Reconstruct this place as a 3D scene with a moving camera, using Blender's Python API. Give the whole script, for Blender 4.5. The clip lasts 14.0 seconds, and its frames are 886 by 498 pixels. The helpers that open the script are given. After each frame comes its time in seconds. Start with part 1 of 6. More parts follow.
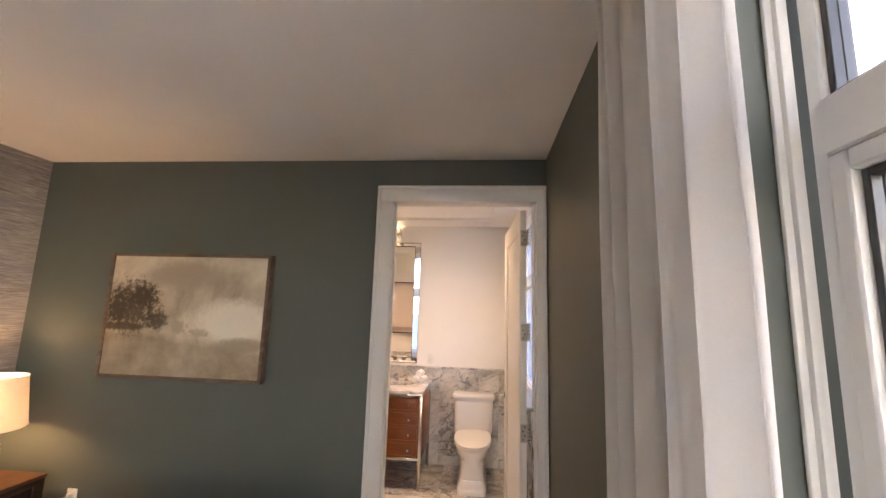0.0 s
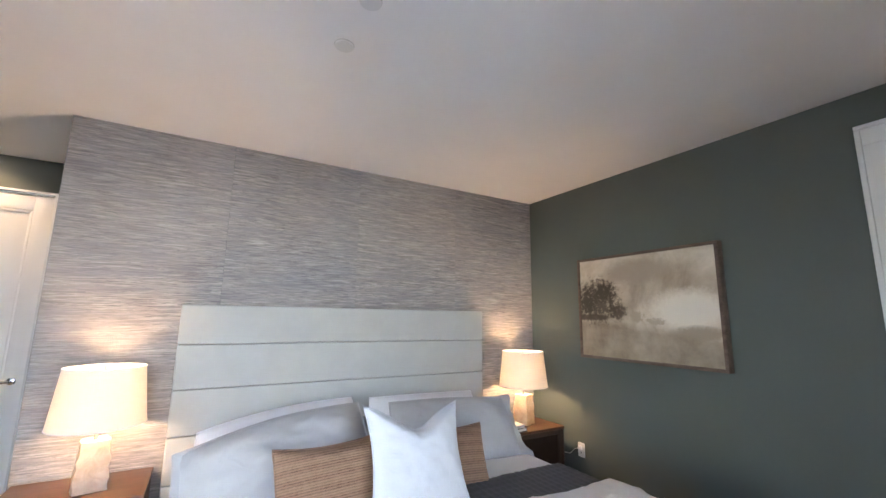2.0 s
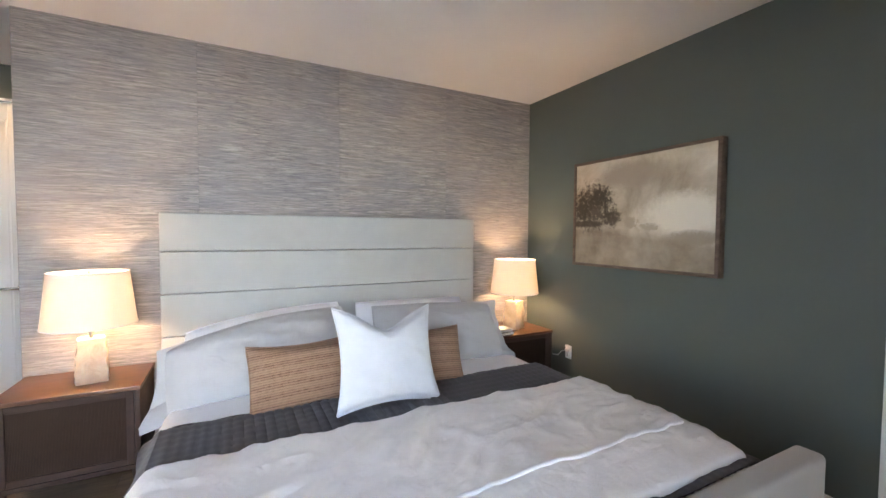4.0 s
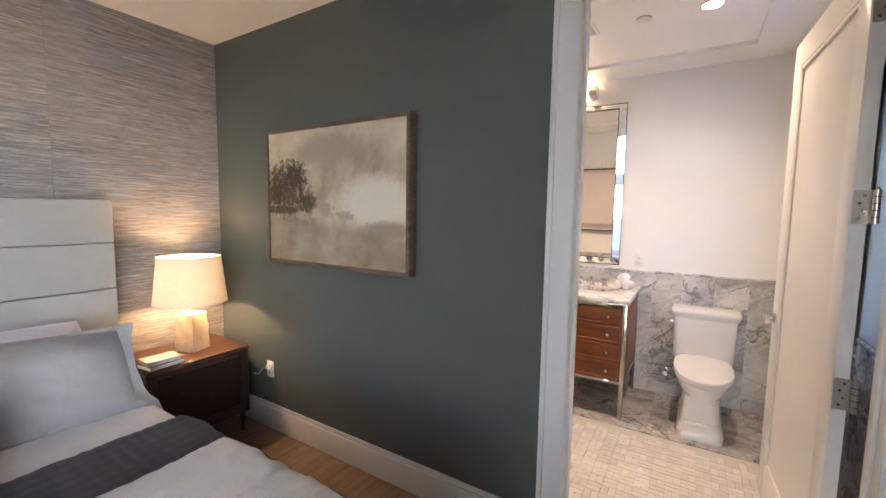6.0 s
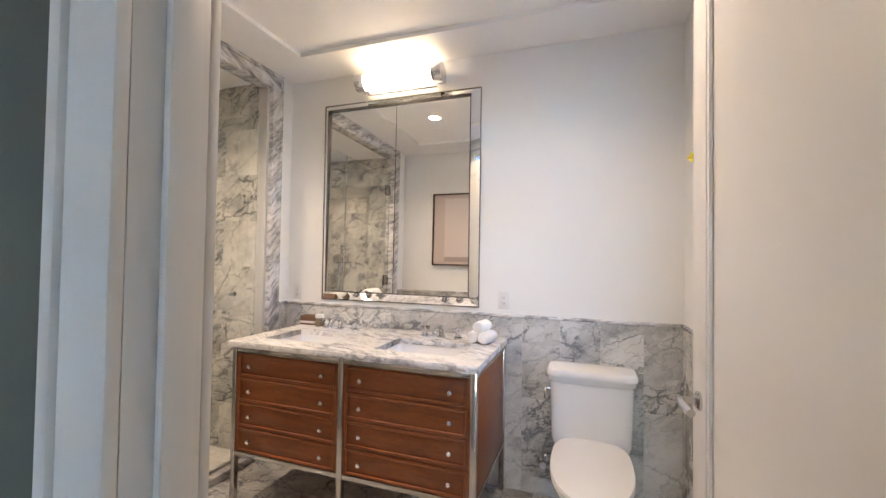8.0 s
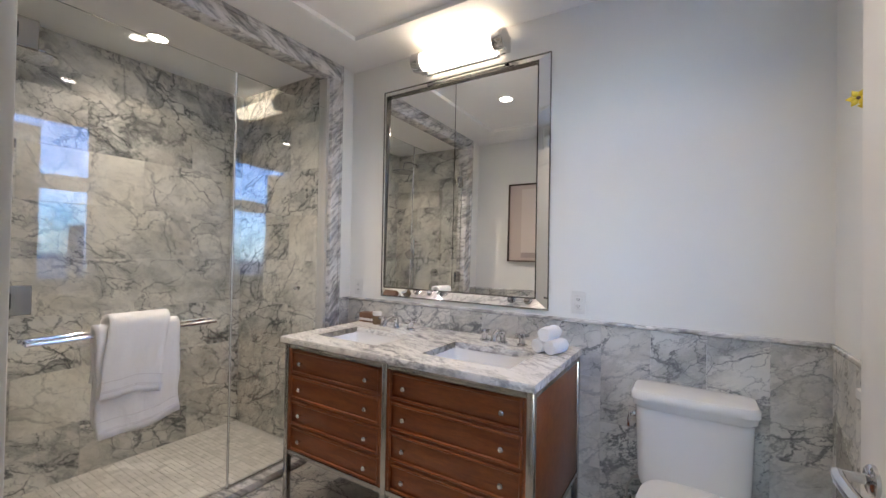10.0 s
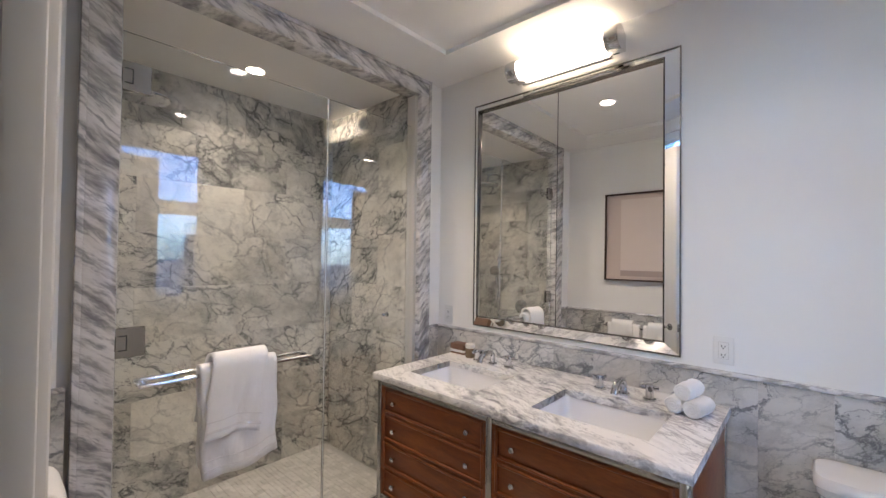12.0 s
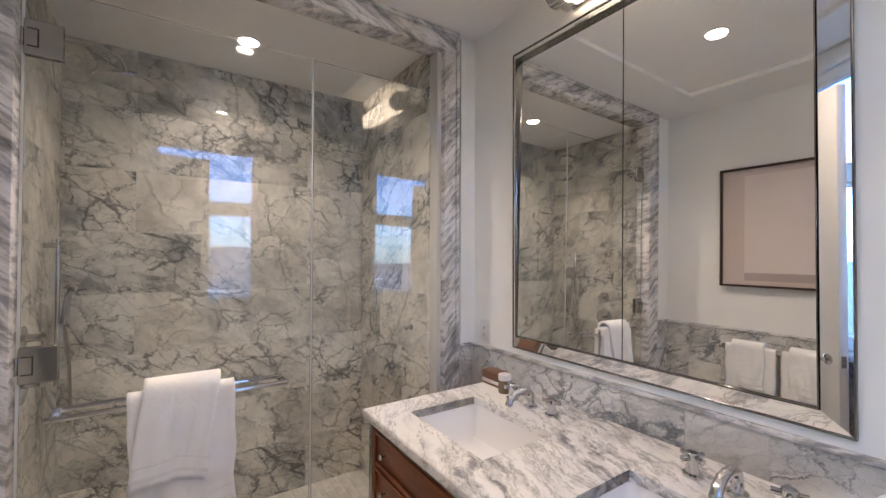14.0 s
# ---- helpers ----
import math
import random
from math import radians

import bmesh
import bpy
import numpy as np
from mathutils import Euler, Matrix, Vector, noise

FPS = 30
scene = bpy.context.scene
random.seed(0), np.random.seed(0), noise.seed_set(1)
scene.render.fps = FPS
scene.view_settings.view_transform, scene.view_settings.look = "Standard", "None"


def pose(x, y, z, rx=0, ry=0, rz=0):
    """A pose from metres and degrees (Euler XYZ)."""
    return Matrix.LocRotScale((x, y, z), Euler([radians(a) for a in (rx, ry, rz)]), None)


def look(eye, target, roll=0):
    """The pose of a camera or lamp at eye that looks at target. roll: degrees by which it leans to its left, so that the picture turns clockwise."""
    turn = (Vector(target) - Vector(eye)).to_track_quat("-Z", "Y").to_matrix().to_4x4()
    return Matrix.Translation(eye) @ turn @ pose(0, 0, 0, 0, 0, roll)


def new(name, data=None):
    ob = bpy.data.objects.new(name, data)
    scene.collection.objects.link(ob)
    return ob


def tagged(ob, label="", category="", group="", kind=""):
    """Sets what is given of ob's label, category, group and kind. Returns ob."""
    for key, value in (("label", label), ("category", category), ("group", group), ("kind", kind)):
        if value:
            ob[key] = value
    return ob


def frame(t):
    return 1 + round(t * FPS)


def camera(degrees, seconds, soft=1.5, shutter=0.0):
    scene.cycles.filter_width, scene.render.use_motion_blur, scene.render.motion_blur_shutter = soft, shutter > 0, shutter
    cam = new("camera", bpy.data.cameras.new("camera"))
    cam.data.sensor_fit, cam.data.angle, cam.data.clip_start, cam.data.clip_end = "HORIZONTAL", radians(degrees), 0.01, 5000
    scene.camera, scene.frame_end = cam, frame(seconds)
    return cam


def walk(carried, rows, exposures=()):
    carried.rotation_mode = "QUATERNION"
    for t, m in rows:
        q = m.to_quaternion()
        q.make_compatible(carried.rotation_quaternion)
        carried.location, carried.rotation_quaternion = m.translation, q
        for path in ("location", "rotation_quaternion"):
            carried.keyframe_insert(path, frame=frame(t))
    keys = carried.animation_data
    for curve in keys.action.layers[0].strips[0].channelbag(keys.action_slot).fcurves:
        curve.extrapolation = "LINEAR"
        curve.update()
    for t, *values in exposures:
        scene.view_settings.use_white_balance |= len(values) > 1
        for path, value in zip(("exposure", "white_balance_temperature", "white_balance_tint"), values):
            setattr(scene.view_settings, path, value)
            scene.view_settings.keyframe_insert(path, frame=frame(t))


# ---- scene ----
cam = camera(95.2, 14.0)
PATH = [
    (0, (0.438, 0.174, 1.697), (0.252, 2.142, 2.0), 1.7),
    (0.5, (0.425, 0.18, 1.653), (-0.137, 2.071, 1.982), 1.2),
    (1, (0.488, 0.103, 1.579), (-0.763, 1.625, 1.923), 1.1),
    (1.5, (0.423, 0.002, 1.555), (-1.191, 1.133, 1.895), 0.9),
    (2, (0.391, -0.068, 1.514), (-1.319, 0.914, 1.848), 0.8),
    (2.5, (0.361, -0.029, 1.504), (-1.364, 0.946, 1.777), 0.7),
    (2.7, (0.375, 0.012, 1.501), (-1.363, 0.967, 1.752), 0.8),
    (4.8, (0.42, 0.41, 1.442), (-1.337, 1.34, 1.225), 0.4),
    (5, (0.4, 0.484, 1.445), (-1.34, 1.448, 1.242), 0.7),
    (5.5, (0.327, 0.753, 1.518), (-1.166, 2.068, 1.313), 0.8),
    (6, (0.271, 1.094, 1.534), (-0.779, 2.787, 1.354), 0.9),
    (6.5, (0.245, 1.455, 1.532), (-0.5, 3.311, 1.511), 0.9),
    (7, (0.265, 1.812, 1.502), (-0.362, 3.711, 1.536), 0.9),
    (7.2, (0.295, 1.977, 1.473), (-0.304, 3.884, 1.521), 0.7),
    (9.3, (0.382, 2.795, 1.375), (-0.561, 4.558, 1.395), 1.0),
    (9.5, (0.39, 2.807, 1.371), (-0.6, 4.544, 1.394), 1.0),
    (10, (0.395, 2.815, 1.39), (-0.666, 4.51, 1.412), 1.0),
    (10.5, (0.383, 2.82, 1.466), (-0.736, 4.478, 1.488), 0.9),
    (11, (0.366, 2.813, 1.521), (-0.84, 4.408, 1.55), 0.8),
    (11.5, (0.292, 2.842, 1.527), (-0.991, 4.376, 1.557), 0.8),
    (12, (0.152, 2.907, 1.532), (-1.194, 4.386, 1.567), 0.7),
    (12.5, (0.059, 3.016, 1.537), (-1.372, 4.412, 1.57), 0.6),
    (13, (0.032, 3.172, 1.554), (-1.529, 4.423, 1.587), 0.4),
    (13.5, (-0.007, 3.355, 1.53), (-1.677, 4.455, 1.563), 0.3),
    (14, (-0.027, 3.609, 1.534), (-1.688, 4.723, 1.563), 0.2),
]
EXPOSURES = [(0.0, 5.46, 9700, 32), (0.6, 5.62, 9800, 33), (1.2, 5.58, 8000, 26), (2.2, 5.58, 7150, 23), (5.0, 5.56, 7850, 25), (5.6, 5.58, 7950, 26), (6.5, 5.76, 7050, 20), (7.2, 5.74, 7050, 20), (9.3, 5.02, 5900, 14), (14.0, 4.97, 6150, 19)]
walk(cam, [(t, look(eye, target, roll)) for t, eye, target, roll in PATH], EXPOSURES)

# ---- world and large lights ----
world = bpy.data.worlds.new("sky")
scene.world = world
world.use_nodes = True
wn = world.node_tree
sky = wn.nodes.new("ShaderNodeTexSky")
sky.sky_type = "NISHITA"
sky.sun_disc = False
sky.sun_elevation, sky.sun_rotation = radians(42), radians(285)
sky.altitude, sky.air_density, sky.dust_density = 20, 1.0, 0.5
wn.links.new(sky.outputs[0], wn.nodes["Background"].inputs[0])
wn.nodes["Background"].inputs[1].default_value = 0.070
sun = new("sun", bpy.data.lights.new("sun", "SUN"))
sun.data.energy, sun.data.angle, sun.data.color = 3.0, radians(0.5), (1.0, 0.95, 0.88)
sun.matrix_world = look((-30, 8, 28), (0, 0, 0))

WARM = (1.0, 0.70, 0.40)
SOFT = (1.0, 0.82, 0.62)


def point_lamp(name, at, watts, colour, radius):
    ob = new(name, bpy.data.lights.new(name, "POINT"))
    ob.data.energy, ob.data.color, ob.data.shadow_soft_size = watts, colour, radius
    ob.location = at
    return ob


def down_lamp(name, at, watts, colour, size, spread=130):
    ob = new(name, bpy.data.lights.new(name, "AREA"))
    ob.data.shape, ob.data.size, ob.data.energy, ob.data.color = "DISK", size, watts, colour
    ob.data.spread = radians(spread)
    ob.location = at
    return ob


# ---- plan, in metres ----
WX, NY, EX, SY, CZ = -2.765, 2.80, 0.862, -2.60, 2.715       # bedroom: west, north, east, south, ceiling
WEND, HALLX = -0.893, -3.90                                   # end of the papered wall, far wall of the passage
BS, BN, BW = 2.905, 4.99, -1.775                               # bathroom: south, north, west
SHW, SHS, SHN, SHC = -2.78, 3.14, 4.75, 2.64                  # shower: west, south, north, ceiling
DL, DR, DH = -0.155, 0.795, 2.42                              # doorway: left, right, head
RAIL = 1.062                                                  # top of the marble dado
WIN_B = (-1.20, 0.829, 0.38, 2.63)                             # bedroom window: y0, y1, z0, z1
WIN_FILL = (-0.75, 0.76, 0.30, 2.60)                             # unseen window added in the south wall for daylight: x0, x1, z0, z1
WIN_T = (3.42, 4.36, 1.02, 2.60)                              # bathroom window

# ---- materials ----


def shader(name, colour=(0.8, 0.8, 0.8), rough=0.5, metal=0.0, **more):
    m = bpy.data.materials.new(name)
    m.use_nodes = True
    b = m.node_tree.nodes["Principled BSDF"]
    b.inputs["Base Color"].default_value = (*colour, 1)
    b.inputs["Roughness"].default_value = rough
    b.inputs["Metallic"].default_value = metal
    for key, value in more.items():
        b.inputs[key.replace("_", " ")].default_value = value
    return m


class Net:
    """A short way to write node trees."""

    def __init__(self, m):
        self.t = m.node_tree
        self.b = self.t.nodes["Principled BSDF"]

    def n(self, kind, **sets):
        node = self.t.nodes.new(kind)
        for k, v in sets.items():
            node.inputs[k.replace("_", " ")].default_value = v
        return node

    def link(self, a, b):
        self.t.links.new(a, b)

    def coords(self, scale=(1, 1, 1), spread=0.0, turn=(0, 0, 0)):
        tex = self.n("ShaderNodeTexCoord")
        mp = self.n("ShaderNodeMapping")
        mp.inputs["Scale"].default_value = scale
        mp.inputs["Rotation"].default_value = turn
        self.link(tex.outputs["Object"], mp.inputs["Vector"])
        if spread:
            info = self.n("ShaderNodeObjectInfo")
            mul = self.n("ShaderNodeVectorMath")
            mul.operation = "SCALE"
            mul.inputs[0].default_value = (spread, spread * 1.7, spread * 2.3)
            self.link(info.outputs["Random"], mul.inputs["Scale"])
            self.link(mul.outputs[0], mp.inputs["Location"])
        return mp.outputs[0]

    def noise(self, vec, scale, detail=4, rough=0.55, distort=0.0):
        node = self.n("ShaderNodeTexNoise", Scale=scale, Detail=detail, Roughness=rough, Distortion=distort)
        self.link(vec, node.inputs["Vector"])
        return node

    def ramp(self, fac, stops):
        node = self.n("ShaderNodeValToRGB")
        e = node.color_ramp.elements
        while len(e) < len(stops):
            e.new(0.5)
        for k, (p, c) in zip(e, stops):
            k.position, k.color = p, (*c, 1)
        self.link(fac, node.inputs[0])
        return node.outputs[0]

    def mix(self, fac, a, b, mode="MIX"):
        node = self.n("ShaderNodeMix")
        node.data_type, node.blend_type = "RGBA", mode
        for socket, value in ((node.inputs[0], fac), (node.inputs[6], a), (node.inputs[7], b)):
            if isinstance(value, (int, float)):
                socket.default_value = value
            elif isinstance(value, tuple):
                socket.default_value = (*value, 1)
            else:
                self.link(value, socket)
        return node.outputs[2]

    def bump(self, height, strength=0.2, distance=0.01):
        node = self.n("ShaderNodeBump", Strength=strength, Distance=distance)
        self.link(height, node.inputs["Height"])
        self.link(node.outputs[0], self.b.inputs["Normal"])

    def colour(self, socket):
        self.link(socket, self.b.inputs["Base Color"])

    def rough(self, fac, lo, hi):
        node = self.n("ShaderNodeMapRange")
        node.inputs["To Min"].default_value, node.inputs["To Max"].default_value = lo, hi
        self.link(fac, node.inputs["Value"])
        self.link(node.outputs[0], self.b.inputs["Roughness"])


def scaled(c, k):
    return tuple(min(1.0, v * k) for v in c)


def paint(name, colour, rough=0.6, vary=0.06, grain=0.06):
    m = shader(name, colour, rough)
    k = Net(m)
    v = k.coords()
    big = k.noise(v, 1.3, 3)
    fine = k.noise(v, 260, 2)
    k.colour(k.ramp(big.outputs[0], [(0.3, scaled(colour, 1 - vary)), (0.7, scaled(colour, 1 + vary))]))
    k.rough(big.outputs[0], rough - 0.05, rough + 0.08)
    k.bump(fine.outputs[0], grain, 0.002)
    return m


def marble(name, spread=0.0, density=1.0, ground=(0.66, 0.64, 0.61), vein=(0.135, 0.137, 0.142), rough=0.12, clear=False):
    """White marble: pale fragments held in ragged grey veins that swell, fork and fade, with smoky patches."""
    m = shader(name, ground, rough)
    k = Net(m)
    v = k.coords((1, 1, 1), spread, (0.5, 0.35, 0.6))
    slant = k.n("ShaderNodeMapping")
    slant.inputs["Scale"].default_value = (0.75, 0.92, 1.35)
    k.link(v, slant.inputs["Vector"])
    v = slant.outputs[0]

    def math(op, a, b):
        node = k.n("ShaderNodeMath")
        node.operation = op
        for socket, value in zip(node.inputs, (a, b)):
            if isinstance(value, (int, float)):
                socket.default_value = value
            else:
                k.link(value, socket)
        return node.outputs[0]

    off = k.mix(0.24, v, k.noise(v, 2.2, 3, 0.6).outputs["Color"], "ADD")
    off = k.mix(0.105, off, k.noise(v, 11.0, 6, 0.72).outputs["Color"], "ADD")
    off = k.mix(0.034, off, k.noise(v, 48.0, 5, 0.75).outputs["Color"], "ADD")
    swell = k.noise(v, 5.0 * density, 5, 0.65).outputs[0]
    patch = k.noise(v, 1.9 * density, 4, 0.6, 0.4).outputs[0]

    def cracks(scale, width, lo, hi):
        """Edges between cells, whose width follows a noise and falls to nothing below lo."""
        vor = k.n("ShaderNodeTexVoronoi", Scale=scale * density)
        vor.feature = "DISTANCE_TO_EDGE"
        k.link(off, vor.inputs["Vector"])
        wide = k.n("ShaderNodeMapRange")
        wide.inputs["From Min"].default_value, wide.inputs["From Max"].default_value = lo, hi
        wide.inputs["To Min"].default_value, wide.inputs["To Max"].default_value = 0.0005, width
        k.link(swell, wide.inputs["Value"])
        near = math("DIVIDE", vor.outputs["Distance"], wide.outputs[0])
        return k.ramp(near, [(0.0, (1, 1, 1)), (0.45, (0.62, 0.62, 0.62)), (1.0, (0, 0, 0))]), k.ramp(near, [(0.0, (0.38, 0.38, 0.38)), (1.0, (0, 0, 0))])

    where = k.ramp(patch, [(0.34, (0.15, 0.15, 0.15)), (0.52, (1, 1, 1))])
    if clear:
        # some tiles are cut from cleaner stone than others
        info = k.n("ShaderNodeObjectInfo")
        keep = k.ramp(info.outputs["Random"], [(0.08, (0.30, 0.30, 0.30)), (0.30, (0.85, 0.85, 0.85)), (0.60, (1, 1, 1))])
        where = k.mix(1.0, where, keep, "MULTIPLY")
    cloud = k.noise(off, 2.1 * density, 7, 0.68, 0.3)
    col = k.ramp(cloud.outputs[0], [(0.28, scaled(ground, 0.38)), (0.42, scaled(ground, 0.70)), (0.54, ground), (0.72, scaled(ground, 1.15))])
    warm = k.noise(v, 1.7, 2)
    col = k.mix(k.ramp(warm.outputs[0], [(0.45, (0, 0, 0)), (0.75, (0.40, 0.40, 0.40))]), col, scaled((0.60, 0.55, 0.47), ground[0] / 0.62))
    if clear:
        tone = k.ramp(info.outputs["Random"], [(0.0, (1.10, 1.09, 1.06)), (0.5, (1.0, 1.0, 0.985)), (1.0, (0.90, 0.905, 0.90))])
        col = k.mix(1.0, col, tone, "MULTIPLY")
    smoke = k.ramp(k.noise(off, 4.5 * density, 6, 0.72).outputs[0], [(0.47, (0, 0, 0)), (0.66, (0.80, 0.80, 0.80))])
    col = k.mix(k.mix(1.0, smoke, where, "MULTIPLY"), col, scaled(vein, 2.2))
    big, halo = cracks(2.3, 0.046, 0.38, 0.72)
    col = k.mix(halo, col, scaled(vein, 2.9))
    col = k.mix(k.mix(1.0, big, where, "MULTIPLY"), col, scaled(vein, 1.1))
    mid, halo2 = cracks(5.4, 0.064, 0.36, 0.72)
    col = k.mix(k.mix(1.0, halo2, where, "MULTIPLY"), col, scaled(vein, 2.4))
    col = k.mix(k.mix(1.0, mid, where, "MULTIPLY"), col, vein)
    small, halo3 = cracks(13.0, 0.11, 0.34, 0.76)
    col = k.mix(k.mix(1.0, k.mix(1.0, small, where, "MULTIPLY"), (0.7, 0.7, 0.7), "MULTIPLY"), col, scaled(vein, 1.4))
    k.colour(col)
    k.rough(cloud.outputs[0], rough - 0.04, rough + 0.08)
    k.b.inputs["Specular IOR Level"].default_value = 0.38
    return m


def streaked_marble(name, ground=(0.82, 0.81, 0.79), vein=(0.17, 0.17, 0.18)):
    """Polished white slab: broad clean areas crossed by drifts of short smoky streaks."""
    m = shader(name, ground, 0.12)
    k = Net(m)
    v = k.coords((1, 1, 1), 0.0, (0, 0, radians(24)))
    bend = k.mix(0.16, v, k.noise(v, 3.0, 4, 0.6).outputs["Color"], "ADD")
    bend = k.mix(0.025, bend, k.noise(v, 22.0, 4, 0.7).outputs["Color"], "ADD")

    def streak(scale, stops):
        mp = k.n("ShaderNodeMapping")
        mp.inputs["Scale"].default_value = scale
        k.link(bend, mp.inputs["Vector"])
        return k.ramp(k.noise(mp.outputs[0], 1.0, 6, 0.66).outputs[0], stops)

    drift = streak((1.1, 3.6, 3.6), [(0.42, (0, 0, 0)), (0.60, (1, 1, 1))])
    fine = streak((6.0, 30.0, 30.0), [(0.46, (0, 0, 0)), (0.62, (0.95, 0.95, 0.95))])
    broad = streak((3.0, 11.0, 11.0), [(0.48, (0, 0, 0)), (0.66, (0.62, 0.62, 0.62))])
    col = k.mix(k.mix(1.0, broad, drift, "MULTIPLY"), ground, scaled(vein, 2.1))
    col = k.mix(k.mix(1.0, fine, drift, "MULTIPLY"), col, scaled(vein, 1.25))
    lone = streak((1.3, 8.0, 8.0), [(0.485, (0, 0, 0)), (0.50, (0.75, 0.75, 0.75)), (0.515, (0, 0, 0))])
    col = k.mix(lone, col, scaled(vein, 1.7))
    k.colour(col)
    k.rough(k.noise(v, 6, 3).outputs[0], 0.09, 0.18)
    return m


def banded_marble(name, slope, ground=(0.74, 0.73, 0.72), vein=(0.13, 0.135, 0.145)):
    """Marble cut so that its veins run as slanting ragged bands across the yz plane."""
    m = shader(name, ground, 0.14)
    k = Net(m)
    tex = k.n("ShaderNodeTexCoord")
    turn = k.n("ShaderNodeMapping")
    turn.inputs["Rotation"].default_value = (-slope, 0.12, 0.2)
    k.link(tex.outputs["Object"], turn.inputs["Vector"])
    warp = k.noise(turn.outputs[0], 5.0, 4, 0.6)
    off = k.mix(0.055, turn.outputs[0], warp.outputs["Color"], "ADD")
    squeeze = k.n("ShaderNodeMapping")
    squeeze.inputs["Scale"].default_value = (5.0, 3.4, 19.0)
    k.link(off, squeeze.inputs["Vector"])
    a = k.noise(squeeze.outputs[0], 1.0, 6, 0.62)
    b = k.noise(squeeze.outputs[0], 2.4, 6, 0.68)
    c = k.noise(turn.outputs[0], 3.0, 3)
    col = k.ramp(a.outputs[0], [(0.30, vein), (0.42, scaled(ground, 0.52)), (0.50, scaled(ground, 0.86)), (0.60, ground), (0.72, scaled(ground, 1.12))])
    col = k.mix(k.ramp(b.outputs[0], [(0.38, (0.75, 0.75, 0.75)), (0.50, (0, 0, 0))]), col, scaled(vein, 1.5))
    col = k.mix(k.ramp(c.outputs[0], [(0.5, (0, 0, 0)), (0.75, (0.4, 0.4, 0.4))]), col, (0.60, 0.55, 0.47))
    k.colour(col)
    k.rough(a.outputs[0], 0.10, 0.22)
    return m


def timber(name, dark, light, along=(1, 14, 14), rough=0.4, spread=0.0):
    m = shader(name, light, rough)
    k = Net(m)
    v = k.coords(along, spread)
    a = k.noise(v, 2.2, 6, 0.6, 0.8)
    b = k.noise(v, 14, 4, 0.7)
    col = k.ramp(a.outputs[0], [(0.28, dark), (0.72, light)])
    col = k.mix(k.ramp(b.outputs[0], [(0.40, (0.28, 0.28, 0.28)), (0.62, (0, 0, 0))]), col, scaled(dark, 0.6))
    k.colour(col)
    k.rough(b.outputs[0], rough - 0.08, rough + 0.12)
    k.bump(b.outputs[0], 0.10, 0.002)
    return m


def cloth(name, colour, weave=900.0, vary=0.10, fold=0.25, rough=0.9, crease=16):
    m = shader(name, colour, rough)
    k = Net(m)
    v = k.coords()
    a = k.noise(v, 7, 5, 0.6)
    f = k.noise(v, weave, 1)
    g = k.noise(v, crease, 6, 0.62, 1.6)
    col = k.ramp(a.outputs[0], [(0.3, scaled(colour, 1 - vary)), (0.7, scaled(colour, 1 + vary * 0.5))])
    k.colour(k.mix(k.ramp(f.outputs[0], [(0.35, (0.22, 0.22, 0.22)), (0.6, (0, 0, 0))]), col, scaled(colour, 0.72)))
    add = k.n("ShaderNodeMath")
    add.operation = "MULTIPLY_ADD"
    add.inputs[1].default_value = 0.12
    k.link(f.outputs[0], add.inputs[0])
    k.link(g.outputs[0], add.inputs[2])
    k.bump(add.outputs[0], fold, 0.012)
    k.b.inputs["Sheen Weight"].default_value = 0.15
    return m


def glow(name, colour, strength):
    m = shader(name, colour, 0.4)
    b = m.node_tree.nodes["Principled BSDF"]
    b.inputs["Emission Color"].default_value = (*colour, 1)
    b.inputs["Emission Strength"].default_value = strength
    return m


def glass(name, tint=(1, 1, 1)):
    m = shader(name, tint, 0.0, 0.0, Transmission_Weight=1.0, IOR=1.45)
    return m


def grasscloth():
    """Woven grass strands: short uneven streaks in tan, pale straw and blue-grey, panel by panel."""
    m = shader("grasscloth", (0.4, 0.37, 0.34), 0.75)
    k = Net(m)
    a = k.noise(k.coords((1, 3.4, 92), 7.0), 1.6, 5, 0.74)
    b = k.noise(k.coords((1, 9.0, 190), 9.0), 1.3, 3, 0.7)
    c = k.noise(k.coords((1, 1.3, 13), 5.0), 1.5, 4, 0.65)
    d = k.noise(k.coords((1, 0.8, 1.1), 3.0), 1.6, 3)
    col = k.ramp(a.outputs[0], [(0.30, (0.125, 0.112, 0.108)), (0.43, (0.28, 0.252, 0.236)), (0.54, (0.42, 0.385, 0.352)), (0.68, (0.62, 0.575, 0.525))])
    col = k.mix(k.ramp(b.outputs[0], [(0.38, (0.85, 0.85, 0.85)), (0.47, (0, 0, 0))]), col, (0.145, 0.142, 0.150))
    col = k.mix(k.ramp(c.outputs[0], [(0.42, (0, 0, 0)), (0.66, (0.60, 0.60, 0.60))]), col, (0.235, 0.235, 0.250))
    col = k.mix(k.ramp(d.outputs[0], [(0.40, (0, 0, 0)), (0.70, (0.30, 0.30, 0.30))]), col, (0.50, 0.44, 0.39))
    info = k.n("ShaderNodeObjectInfo")
    tone = k.ramp(info.outputs["Random"], [(0, (0.86, 0.865, 0.89)), (1, (1.03, 1.0, 0.96))])
    k.colour(k.mix(1.0, col, tone, "MULTIPLY"))
    k.bump(a.outputs[0], 0.45, 0.005)
    return m


